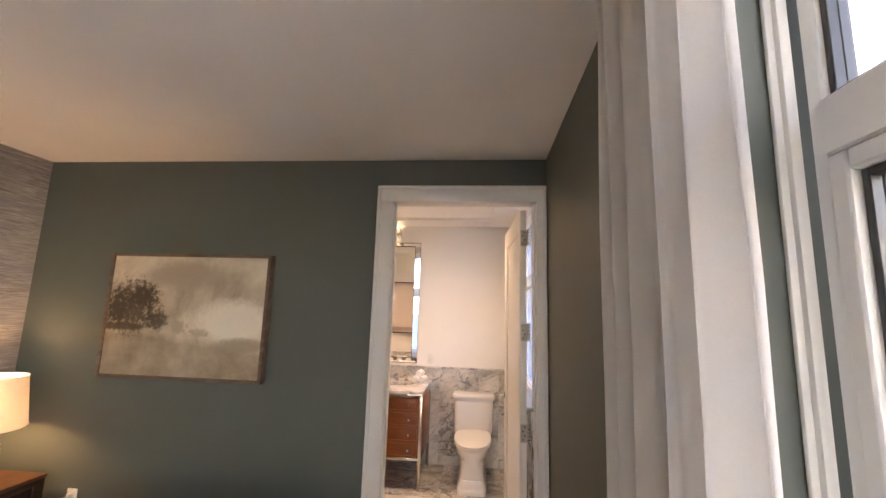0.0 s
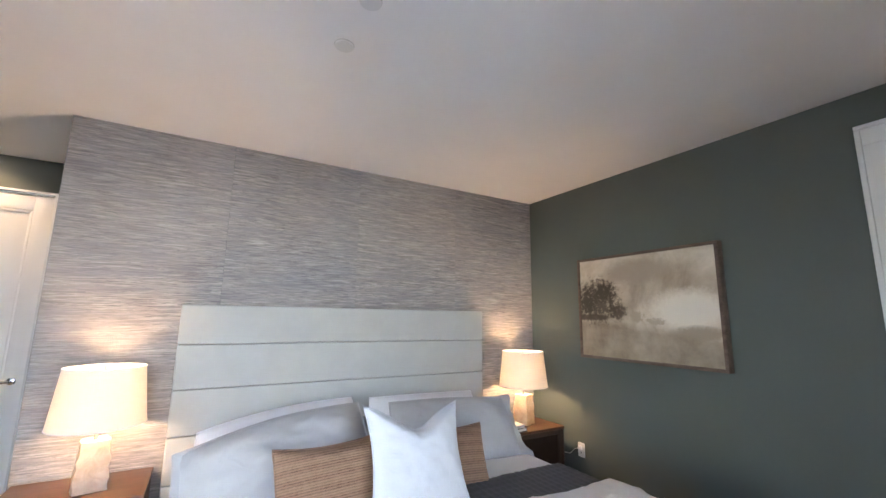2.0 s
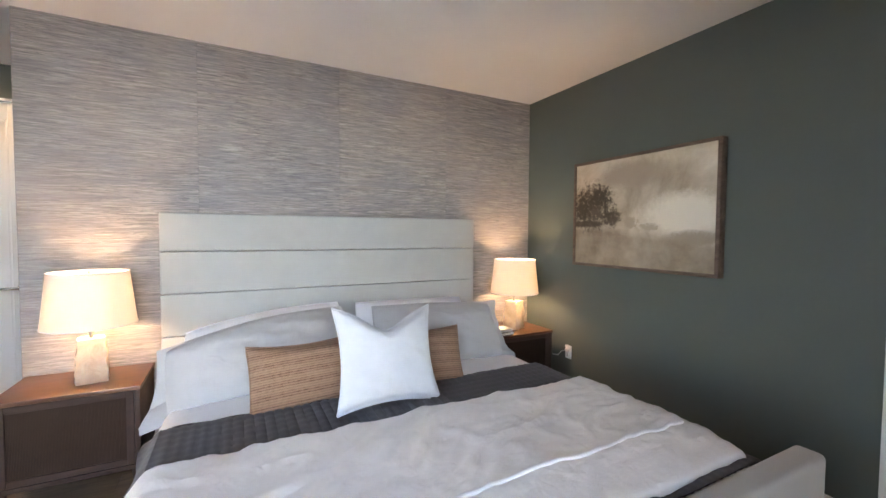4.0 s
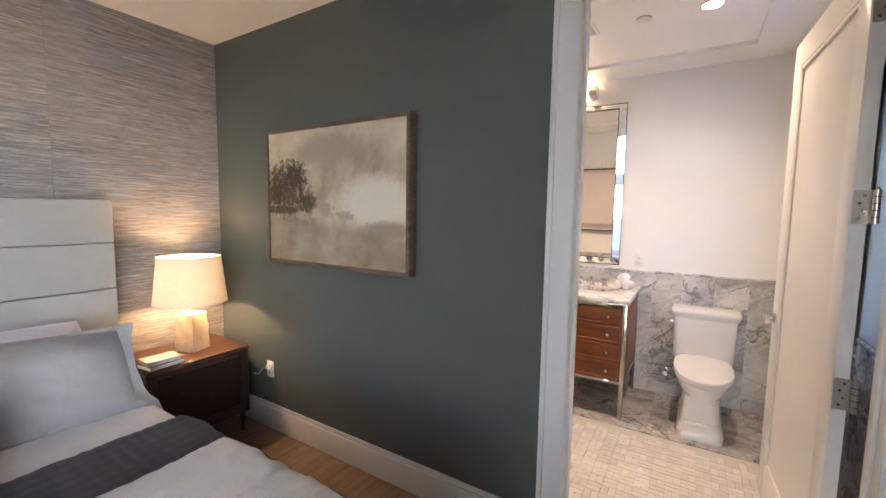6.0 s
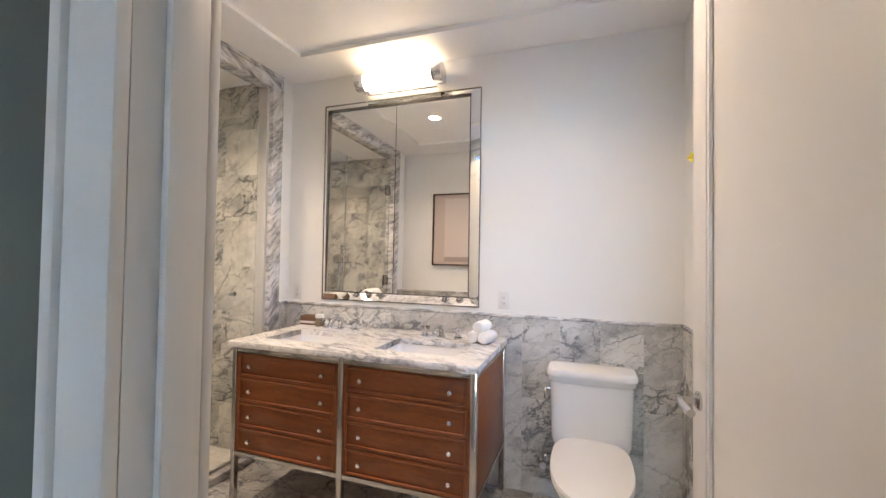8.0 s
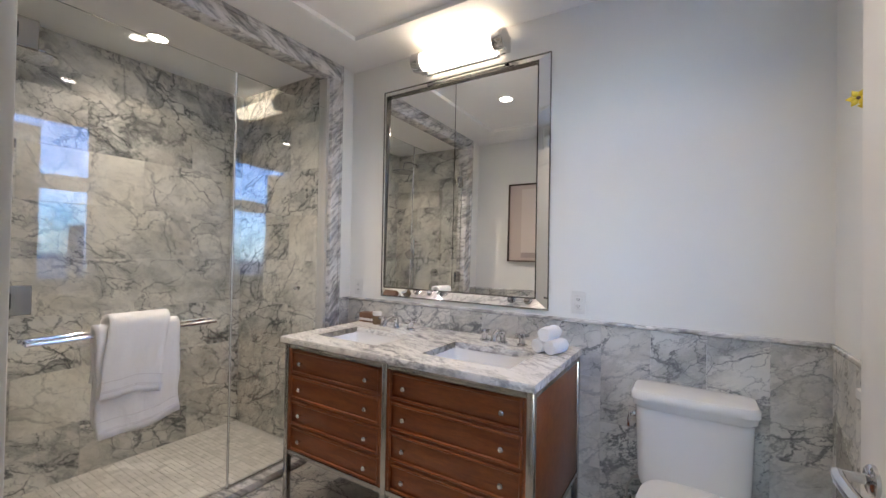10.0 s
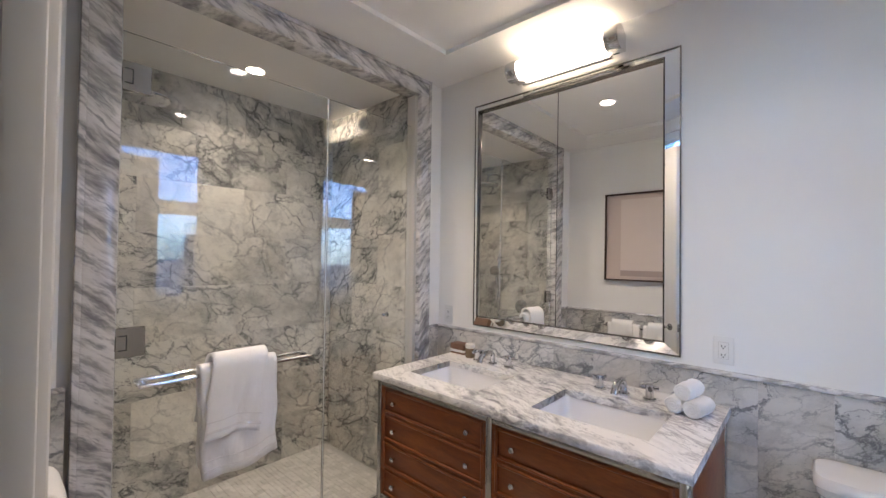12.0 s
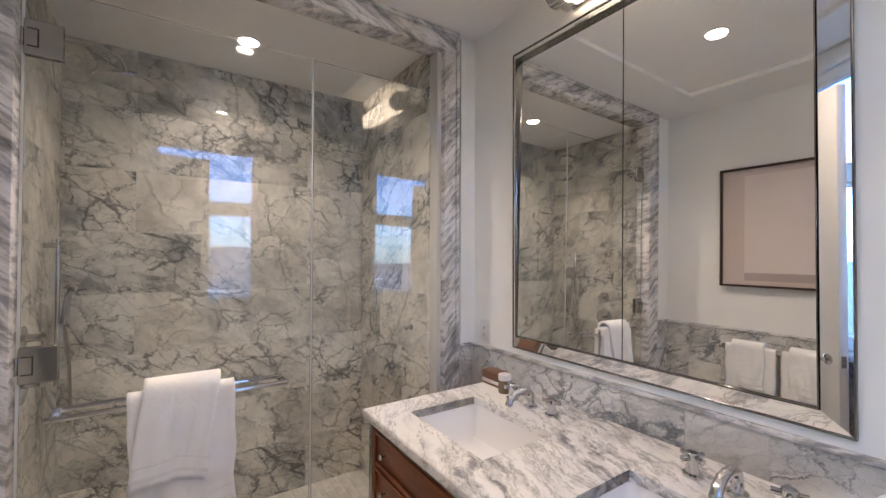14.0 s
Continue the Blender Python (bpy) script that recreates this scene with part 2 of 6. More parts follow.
def woven(name):
    m = shader(name, (0.28, 0.17, 0.10), 0.9)
    k = Net(m)
    v = k.coords((1, 1, 1))
    w = k.n("ShaderNodeTexWave", Scale=27.0, Distortion=0.5, Detail=2.0)
    w.bands_direction = "Z"
    k.link(v, w.inputs["Vector"])
    w2 = k.n("ShaderNodeTexWave", Scale=62.0, Distortion=1.5, Detail=2.0)
    w2.bands_direction = "Y"
    k.link(v, w2.inputs["Vector"])
    n = k.noise(v, 60, 3)
    w3 = k.n("ShaderNodeTexWave", Scale=6.5, Distortion=0.6, Detail=1.0)
    w3.bands_direction = "Z"
    k.link(v, w3.inputs["Vector"])
    col = k.ramp(w.outputs[0], [(0.10, (0.105, 0.058, 0.034)), (0.40, (0.20, 0.108, 0.066)), (0.8, (0.27, 0.150, 0.094))])
    col = k.mix(k.ramp(w2.outputs[0], [(0.3, (0.16, 0.16, 0.16)), (0.6, (0, 0, 0))]), col, (0.25, 0.13, 0.07))
    col = k.mix(k.ramp(w3.outputs[0], [(0.35, (0, 0, 0)), (0.75, (0.45, 0.45, 0.45))]), col, (0.30, 0.190, 0.118))
    k.colour(k.mix(k.ramp(n.outputs[0], [(0.45, (0.3, 0.3, 0.3)), (0.6, (0, 0, 0))]), col, (0.31, 0.19, 0.125)))
    add = k.n("ShaderNodeMath")
    add.operation = "ADD"
    k.link(w.outputs[0], add.inputs[0])
    k.link(w2.outputs[0], add.inputs[1])
    k.bump(add.outputs[0], 0.35, 0.004)
    return m


def cane(name):
    m = shader(name, (0.12, 0.07, 0.045), 0.85, Specular_IOR_Level=0.25)
    k = Net(m)
    v = k.coords()
    a = k.n("ShaderNodeTexWave", Scale=55.0)
    a.bands_direction = "Y"
    b = k.n("ShaderNodeTexWave", Scale=55.0)
    b.bands_direction = "Z"
    k.link(v, a.inputs["Vector"])
    k.link(v, b.inputs["Vector"])
    mx = k.mix(1.0, a.outputs["Color"], b.outputs["Color"], "MULTIPLY")
    n = k.noise(v, 12, 3)
    col = k.ramp(mx, [(0.05, (0.018, 0.009, 0.006)), (0.5, (0.062, 0.032, 0.018))])
    k.colour(k.mix(k.ramp(n.outputs[0], [(0.4, (0.25, 0.25, 0.25)), (0.6, (0, 0, 0))]), col, (0.06, 0.035, 0.022)))
    k.bump(mx, 0.5, 0.004)
    return m


def painting():
    m = shader("landscape_paint", (0.5, 0.45, 0.38), 0.65)
    k = Net(m)
    tex = k.n("ShaderNodeTexCoord")
    v = tex.outputs["Generated"]
    sep = k.n("ShaderNodeSeparateXYZ")
    k.link(v, sep.inputs[0])
    flat = k.n("ShaderNodeMapping")
    flat.inputs["Scale"].default_value = (1.4, 0, 1)
    k.link(v, flat.inputs["Vector"])
    n1 = k.noise(flat.outputs[0], 2.2, 6, 0.6, 0.5)
    n2 = k.noise(flat.outputs[0], 22, 7, 0.78)
    n3 = k.noise(flat.outputs[0], 5.0, 5, 0.6)

    def math(op, a, b=None, c=None):
        node = k.n("ShaderNodeMath")
        node.operation = op
        for s, x in zip(node.inputs, (a, b, c)):
            if x is None:
                continue
            if isinstance(x, (int, float)):
                s.default_value = x
            else:
                k.link(x, s)
        return node.outputs[0]

    u, w = sep.outputs[0], sep.outputs[2]
    paper = k.ramp(n1.outputs[0], [(0.32, (0.30, 0.235, 0.165)), (0.5, (0.50, 0.42, 0.315)), (0.68, (0.70, 0.62, 0.50))])
    # ground rises softly from a wavering line
    line = math("ADD", math("ADD", w, math("MULTIPLY", u, 0.13)), math("MULTIPLY", n3.outputs[0], 0.14))
    ground = k.ramp(line, [(0.40, (1, 1, 1)), (0.52, (0, 0, 0))])
    land = k.ramp(n3.outputs[0], [(0.3, (0.13, 0.09, 0.053)), (0.7, (0.36, 0.285, 0.20))])
    col = k.mix(math("MULTIPLY", ground, 0.75), paper, land)

    def blob(cu, cw, ru, rw, gain, colour, col):
        du, dw = math("DIVIDE", math("SUBTRACT", u, cu), ru), math("DIVIDE", math("SUBTRACT", w, cw), rw)
        r = math("ADD", math("MULTIPLY", du, du), math("MULTIPLY", dw, dw))
        dens = math("ADD", math("SUBTRACT", 1.0, r), math("MULTIPLY", math("SUBTRACT", n2.outputs[0], 0.5), gain))
        return k.mix(math("MULTIPLY", k.ramp(dens, [(0.0, (0, 0, 0)), (0.70, (1, 1, 1))]), 0.90), col, colour)

    dark = (0.050, 0.034, 0.020)
    col = blob(0.82, 0.46, 0.30, 0.22, 1.0, (0.74, 0.68, 0.57), col)
    col = blob(0.48, 0.84, 0.30, 0.14, 1.5, (0.36, 0.285, 0.21), col)
    col = blob(0.15, 0.57, 0.20, 0.25, 5.0, dark, col)
    col = blob(0.22, 0.66, 0.11, 0.13, 4.0, dark, col)
    col = blob(0.06, 0.56, 0.10, 0.18, 4.0, dark, col)
    col = blob(0.32, 0.46, 0.085, 0.11, 4.0, dark, col)
    col = blob(0.08, 0.40, 0.24, 0.040, 1.2, scaled(dark, 1.3), col)
    col = blob(0.47, 0.40, 0.06, 0.06, 5.0, (0.37, 0.30, 0.215), col)
    col = blob(0.60, 0.36, 0.08, 0.04, 5.0, (0.39, 0.32, 0.235), col)
    col = blob(0.88, 0.27, 0.20, 0.07, 2.5, (0.32, 0.26, 0.185), col)
    k.colour(col)
    k.bump(n2.outputs[0], 0.1, 0.002)
    return m


GREEN = paint("green_wall_paint", (0.086, 0.104, 0.091), 0.55, 0.05)
WHITE = paint("white_wall_paint", (0.81, 0.81, 0.79), 0.55, 0.025)
CEIL = paint("ceiling_paint", (0.87, 0.865, 0.85), 0.7, 0.03)
TRIM = paint("trim_paint", (0.74, 0.74, 0.72), 0.32, 0.02, 0.02)
DOORPAINT = paint("door_paint", (0.76, 0.745, 0.715), 0.30, 0.02, 0.02)
PAPER = grasscloth()
MARBLE = marble("marble_tile", 9.0, 1.0, (0.67, 0.655, 0.61), (0.062, 0.066, 0.067), rough=0.30, clear=True)
MARBLE_DADO = marble("marble_dado", 9.0, 0.95, (0.68, 0.675, 0.65), (0.125, 0.132, 0.138), rough=0.26, clear=True)
MARBLE_TRIM = banded_marble("marble_trim", radians(-38))
MARBLE_TRIM_UP = banded_marble("marble_trim_rising", radians(48))
MARBLE_TRIM_LONG = banded_marble("marble_trim_long", radians(-22))
MARBLE_TOP = streaked_marble("marble_top")
MARBLE_FLOOR = marble("marble_floor", 8.0, 1.2, (0.60, 0.59, 0.565), rough=0.22)
MOSAIC = paint("mosaic_marble", (0.62, 0.60, 0.56), 0.25, 0.14)
GROUT = paint("grout", (0.55, 0.54, 0.51), 0.85, 0.05)
CHROME = shader("chrome", (0.60, 0.60, 0.61), 0.07, 1.0)
STEEL = shader("polished_steel", (0.42, 0.41, 0.395), 0.14, 1.0)
DARKMETAL = shader("dark_silver_edge", (0.24, 0.235, 0.225), 0.18, 1.0)
NICKEL = shader("satin_nickel", (0.46, 0.44, 0.41), 0.28, 1.0)
MIRROR = shader("mirror_silver", (0.93, 0.94, 0.935), 0.0, 1.0)
DARKLINE = shader("dark_seam", (0.02, 0.02, 0.02), 0.5)
CERAMIC = shader("ceramic", (0.80, 0.80, 0.785), 0.10)
BASIN = shader("basin_ceramic", (0.82, 0.82, 0.82), 0.12)
PLASTIC = shader("white_plastic", (0.75, 0.75, 0.73), 0.35)
PANE = glass("pane_glass", (0.98, 0.99, 0.985))
# blue put into the glass so the sky seen through it looks dimmer, cooler
PANE_BLUE = glass("sky_tint_pane_glass", (0.27, 0.41, 0.64))
CHERRY = timber("cherry_wood", (0.17, 0.038, 0.008), (0.31, 0.090, 0.019), (2.5, 14, 14), 0.30, 5.0)
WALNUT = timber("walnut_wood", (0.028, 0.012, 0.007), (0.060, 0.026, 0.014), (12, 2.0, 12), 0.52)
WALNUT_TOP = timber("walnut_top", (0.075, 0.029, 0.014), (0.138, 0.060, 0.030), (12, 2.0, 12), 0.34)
FRAME_WOOD = timber("grey_brown_frame", (0.085, 0.052, 0.036), (0.20, 0.135, 0.098), (3, 12, 12), 0.6)
OAK = timber("floor_oak", (0.19, 0.118, 0.070), (0.36, 0.24, 0.155), (14, 1.2, 14), 0.45, 4.0)
LINEN = cloth("headboard_linen", (0.42, 0.425, 0.40), 800, 0.05, 0.05)
SHEET = cloth("white_sheet", (0.80, 0.80, 0.81), 900, 0.04, 0.30)
SHAM = cloth("grey_sham", (0.44, 0.435, 0.43), 900, 0.05, 0.50, crease=9)
WHITECUSHION = cloth("white_cushion", (0.53, 0.55, 0.57), 380, 0.04, 0.42, crease=10)
DUVET = cloth("duvet", (0.83, 0.79, 0.74), 900, 0.05, 0.36, crease=14)
PIPE = cloth("white_piping", (0.75, 0.74, 0.73), 900, 0.03, 0.1)
QUILT = cloth("charcoal_quilt", (0.052, 0.050, 0.056), 700, 0.14, 0.12)
WOVEN = woven("woven_brown")
CANE = cane("cane_front")
CURTAIN = cloth("sheer_curtain", (0.82, 0.80, 0.775), 700, 0.04, 0.08)
TOWEL = cloth("towel_terry", (0.87, 0.87, 0.86), 420, 0.04, 0.35)
PAINTING = painting()
SASH = shader("dark_sash", (0.03, 0.035, 0.04), 0.4)
BULB = glow("bulb_glow", (1.0, 0.72, 0.42), 2.0)
TUBE = glow("tube_glow", (1.0, 0.82, 0.56), 0.38)
CANGLOW = glow("can_glow", (1.0, 0.86, 0.66), 1.2)

# lampshade: thin paper lit from within
SHADE = shader("lamp_shade", (0.84, 0.81, 0.75), 0.85)
_k = Net(SHADE)
_tr = _k.n("ShaderNodeBsdfTranslucent")
_tr.inputs[0].default_value = (0.92, 0.86, 0.75, 1)
_mx = _k.n("ShaderNodeMixShader")
_mx.inputs[0].default_value = 0.22
_k.link(_k.b.outputs[0], _mx.inputs[1])
_k.link(_tr.outputs[0], _mx.inputs[2])
_k.link(_mx.outputs[0], SHADE.node_tree.nodes["Material Output"].inputs[0])
_w = _k.noise(_k.coords(), 500, 2)
_k.bump(_w.outputs[0], 0.1, 0.002)
# curtain lets daylight through
_k = Net(CURTAIN)
_tr = _k.n("ShaderNodeBsdfTranslucent")
_tr.inputs[0].default_value = (0.92, 0.91, 0.90, 1)
_mx = _k.n("ShaderNodeMixShader")
_mx.inputs[0].default_value = 0.62
_k.link(_k.b.outputs[0], _mx.inputs[1])
_k.link(_tr.outputs[0], _mx.inputs[2])
_k.link(_mx.outputs[0], CURTAIN.node_tree.nodes["Material Output"].inputs[0])
# alabaster of the lamp bases
ALABASTER = shader("alabaster", (0.78, 0.70, 0.58), 0.35)
_k = Net(ALABASTER)
_v = _k.coords()
_n = _k.noise(_v, 14, 5, 0.6, 1.2)
_k.colour(_k.ramp(_n.outputs[0], [(0.3, (0.60, 0.50, 0.38)), (0.6, (0.82, 0.76, 0.66))]))
_tr = _k.n("ShaderNodeBsdfTranslucent")
_tr.inputs[0].default_value = (0.85, 0.70, 0.48, 1)
_mx = _k.n("ShaderNodeMixShader")
_mx.inputs[0].default_value = 0.35
_k.link(_k.b.outputs[0], _mx.inputs[1])
_k.link(_tr.outputs[0], _mx.inputs[2])
_k.link(_mx.outputs[0], ALABASTER.node_tree.nodes["Material Output"].inputs[0])
_k.bump(_n.outputs[0], 0.3, 0.01)

# ---- building blocks ----
ORIGIN = {}


def thing(name, at=(0, 0, 0), label="", category="", group="", kind=""):
    ob = new(name)
    ob.empty_display_size = 0.1
    ob.location = at
    ORIGIN[ob] = Vector(at)
    return tagged(ob, label, category, group, kind)


def smooth(bm, angle=40):
    for f in bm.faces:
        f.smooth = True
    for e in bm.edges:
        if len(e.link_faces) == 2 and e.calc_face_angle(0) > radians(angle):
            e.smooth = False
    return bm


def part(name, bm, material, parent=None, label="", **tags):
    """Links a bmesh, given in world metres, as one mesh object under a thing or a part."""
    bmesh.ops.recalc_face_normals(bm, faces=bm.faces)
    if parent is not None:
        bmesh.ops.translate(bm, vec=-ORIGIN[parent], verts=bm.verts)
    smooth(bm)
    me = bpy.data.meshes.new(name)
    bm.to_mesh(me)
    bm.free()
    me.materials.append(material)
    ob = new(name, me)
    if parent is not None:
        ob.parent = parent
        ORIGIN[ob] = ORIGIN[parent]
    else:
        ORIGIN[ob] = Vector((0, 0, 0))
    return tagged(ob, label, **tags)


def box(x0, x1, y0, y1, z0, z1, bevel=0.0, seg=2, bm=None):
    out = bm if bm is not None else bmesh.new()
    r = bmesh.ops.create_cube(out, size=1.0)
    vs = r["verts"]
    bmesh.ops.scale(out, vec=(x1 - x0, y1 - y0, z1 - z0), verts=vs)
    bmesh.ops.translate(out, vec=((x0 + x1) / 2, (y0 + y1) / 2, (z0 + z1) / 2), verts=vs)
    if bevel:
        es = list({e for v in vs for e in v.link_edges})
        bmesh.ops.bevel(out, geom=es, offset=bevel, segments=seg, profile=0.5, affect="EDGES")
    return out


def boxes(rows, bevel=0.0, seg=1):
    out = bmesh.new()
    for r in rows:
        box(*r, bevel=bevel, seg=seg, bm=out)
    return out


def cyl(a, b, r0, r1=None, n=24, bm=None, caps=True):
    """A round bar from a to b."""
    out = bm if bm is not None else bmesh.new()
    a, b = Vector(a), Vector(b)
    d = b - a
    m = Matrix.Translation((a + b) / 2) @ d.to_track_quat("Z", "Y").to_matrix().to_4x4()
    bmesh.ops.create_cone(out, cap_ends=caps, segments=n, radius1=r0, radius2=r0 if r1 is None else r1, depth=d.length, matrix=m)
    return out


def lathe(profile, at=(0, 0, 0), n=32, axis="z", bm=None):
    """Turns a list of (radius, height) round an axis."""
    out = bm if bm is not None else bmesh.new()
    rings = []
    for r, h in profile:
        ring = []
        for i in range(n):
            c, s = math.cos(2 * math.pi * i / n) * r, math.sin(2 * math.pi * i / n) * r
            p = {"z": (c, s, h), "y": (c, h, s), "x": (h, c, s)}[axis]
            ring.append(out.verts.new(Vector(p) + Vector(at)))
        rings.append(ring)
    for a, b in zip(rings, rings[1:]):
        for i in range(n):
            out.faces.new((a[i], a[(i + 1) % n], b[(i + 1) % n], b[i]))
    out.faces.new(rings[0])
    out.faces.new(rings[-1])
    return out


def pipe(points, r, n=12, bm=None):
    """A bent tube through points."""
    out = bm if bm is not None else bmesh.new()
    pts = [Vector(p) for p in points]
    rings = []
    up = Vector((0.13, 0.31, 0.94))
    for i, p in enumerate(pts):
        d = (pts[min(i + 1, len(pts) - 1)] - pts[max(i - 1, 0)]).normalized()
        s = d.cross(up).normalized()
        u = s.cross(d)
        rings.append([out.verts.new(p + (s * math.cos(2 * math.pi * k / n) + u * math.sin(2 * math.pi * k / n)) * r) for k in range(n)])
    for a, b in zip(rings, rings[1:]):
        for k in range(n):
            out.faces.new((a[k], a[(k + 1) % n], b[(k + 1) % n], b[k]))
    out.faces.new(rings[0])
    out.faces.new(rings[-1])
    return out


def sweep_ring(loops, bm=None, close=True, caps=True):
    """Joins loops of points of equal length into a skin."""
    out = bm if bm is not None else bmesh.new()
    rings = [[out.verts.new(p) for p in loop] for loop in loops]
    n = len(rings[0])
    for a, b in zip(rings, rings[1:]):
        for i in range(n if close else n - 1):
            out.faces.new((a[i], a[(i + 1) % n], b[(i + 1) % n], b[i]))
    if caps:
        out.faces.new(rings[0])
        out.faces.new(rings[-1])
    return out


def wall_with_hole(axis, at0, at1, a0, a1, z0, z1, hole):
    """A wall between two planes across axis, from a0 to a1, with one opening (a, b, low, high)."""
    ha, hb, hl, hh = hole
    rows = [(a0, ha, z0, z1), (hb, a1, z0, z1), (ha, hb, hh, z1)]
    if hl > z0:
        rows.append((ha, hb, z0, hl))
    if axis == "x":
        return boxes([(at0, at1, a, b, c, d) for a, b, c, d in rows])
    return boxes([(a, b, at0, at1, c, d) for a, b, c, d in rows])


# ---- structure: walls, ceilings, floors ----
MIDY = 2.855
wall_north = part("wall_north", wall_with_hole("y", NY, MIDY, WX - 0.1, EX + 0.2, 0, CZ + 0.1, (DL - 0.02, DR + 0.02, 0, DH + 0.02)), GREEN, None, "sage green painted bedroom wall with a doorway", category="wall", kind="structure")
wall_bath_south = part("wall_bath_south", wall_with_hole("y", MIDY, BS, SHW - 0.15, EX + 0.2, 0, CZ + 0.1, (DL - 0.02, DR + 0.02, 0, DH + 0.02)), WHITE, None, "white painted bathroom wall with a doorway", category="wall", kind="structure")
wall_east = part("wall_east", wall_with_hole("x", EX, EX + 0.2, SY, NY, 0, CZ + 0.1, (WIN_B[0] - 0.022, WIN_B[1] + 0.022, WIN_B[2], WIN_B[3] + 0.022)), GREEN, None, "sage green bedroom wall with a tall window", category="wall", kind="structure")
wall_bath_east = part("wall_bath_east", wall_with_hole("x", EX, EX + 0.2, BS, BN + 0.15, 0, CZ + 0.1, WIN_T), WHITE, None, "white bathroom wall with a window", category="wall", kind="structure")
wall_bath_north = part("wall_bath_north", box(SHW - 0.15, EX, BN, BN + 0.15, 0, CZ + 0.1), WHITE, None, "white bathroom wall above a marble dado", category="wall", kind="structure")
wall_west = part("wall_west", box(WX - 0.15, WX - 0.004, WEND, NY, 0, CZ), GREEN, None, "wall behind the bed covered in grey grasscloth", category="wall", kind="structure")
wall_south = part("wall_south", wall_with_hole("y", SY - 0.15, SY, HALLX - 0.1, EX + 0.2, 0, CZ + 0.1, WIN_FILL), GREEN, None, "sage green painted bedroom wall", category="wall", kind="structure")
wall_hall = part("wall_hall", wall_with_hole("x", HALLX - 0.12, HALLX, SY, WEND + 0.1, 0, CZ, (-2.12, -1.20, 0, 2.44)), GREEN, None, "dark green passage wall with a white door", category="wall", kind="structure")
wall_hall_north = part("wall_hall_north", box(HALLX, WX - 0.15, WEND, WEND + 0.1, 0, CZ), GREEN, None, "dark green passage wall", category="wall", kind="structure")
ceiling = part("ceiling", box(HALLX - 0.1, EX, SY, NY, CZ, CZ + 0.1), CEIL, None, "off-white painted bedroom ceiling", category="ceiling", kind="structure")
TX0, TX1, TY0, TY1, TZ = -1.435, 0.560, 3.275, 4.655, 2.742
ceiling_bath = part("ceiling_bath", boxes([
    (BW - 0.1, TX0, BS, BN, CZ, CZ + 0.1), (TX1, EX, BS, BN, CZ, CZ + 0.1), (TX0, TX1, BS, TY0, CZ, CZ + 0.1), (TX0, TX1, TY1, BN, CZ, CZ + 0.1),
    (TX0, TX1, TY0, TY1, TZ, CZ + 0.1)]), CEIL, None, "white bathroom ceiling with a shallow raised tray", category="ceiling", kind="structure")
ceiling_shower = part("ceiling_shower", box(SHW - 0.1, BW - 0.1, SHS - 0.1, SHN + 0.1, SHC, SHC + 0.12), CEIL, None, "off-white ceiling over the shower", category="ceiling", kind="structure")
floor = part("floor", box(HALLX - 0.1, EX, SY, NY, -0.12, -0.008), OAK, None, "brown oak plank bedroom floor", category="floor", kind="structure")
floor_bath = part("floor_bath", box(SHW - 0.1, EX, NY, BN, -0.12, -0.006), GROUT, None, "marble bathroom floor with mosaic field and border", category="floor", kind="structure")
# shower enclosure walls behind the tiles
wall_shower_west = part("wall_shower_west", box(SHW - 0.15, SHW - 0.010, BS, BN, 0, CZ), GROUT, None, "marble tiled back wall of the shower", category="wall", kind="structure")
wall_shower_north = part("wall_shower_north", box(SHW - 0.010, BW - 0.024, SHN + 0.010, BN, 0, CZ), GROUT, None, "marble tiled side wall of the shower", category="wall", kind="structure")
wall_shower_south = part("wall_shower_south", box(SHW - 0.010, BW - 0.024, BS, SHS - 0.010, 0, CZ), GROUT, None, "marble tiled shower wall with the fittings", category="wall", kind="structure")
# bathroom west wall round the shower opening
wall_bath_west = part("wall_bath_west", boxes([(BW - 0.024, BW, BS, 3.05, 0, CZ), (BW - 0.024, BW, 4.895, BN, 0, CZ), (BW - 0.1, BW, 3.05, 4.895, 2.70, CZ)]), WHITE, None, "white bathroom wall round the shower opening", category="wall", kind="structure")

# marble surround of the shower opening: face strips with a narrow outer bead, and deep reveals
surround = thing("shower_surround", (BW, 4.0, 0), "grey-veined marble surround framing the shower opening", "door frame", kind="structure")
P0, P1 = 3.088, 4.872
part("marble_jamb", box(BW - 0.10, BW + 0.012, P0 + 0.020, 3.205, 0, 2.605, 0.002), MARBLE_TRIM, surround)
part("marble_jamb", box(BW - 0.10, BW + 0.012, 4.783, P1 - 0.020, 0, 2.605, 0.002), MARBLE_TRIM_UP, surround)
part("marble_head", box(BW - 0.10, BW + 0.012, P0 + 0.020, P1 - 0.020, 2.605, 2.690, 0.002), MARBLE_TRIM_LONG, surround)
part("bead", box(BW - 0.02, BW + 0.022, P0, P0 + 0.020, 0, 2.690, 0.004), MARBLE_TRIM, surround)
part("bead", box(BW - 0.02, BW + 0.022, P1 - 0.020, P1, 0, 2.690, 0.004), MARBLE_TRIM_UP, surround)
part("bead", box(BW - 0.02, BW + 0.022, P0, P1, 2.690, CZ - 0.001, 0.004), MARBLE_TRIM_LONG, surround)
part("threshold", box(BW - 0.10, BW + 0.012, 3.205, 4.783, 0, 0.045, 0.003), MARBLE_TRIM, surround)

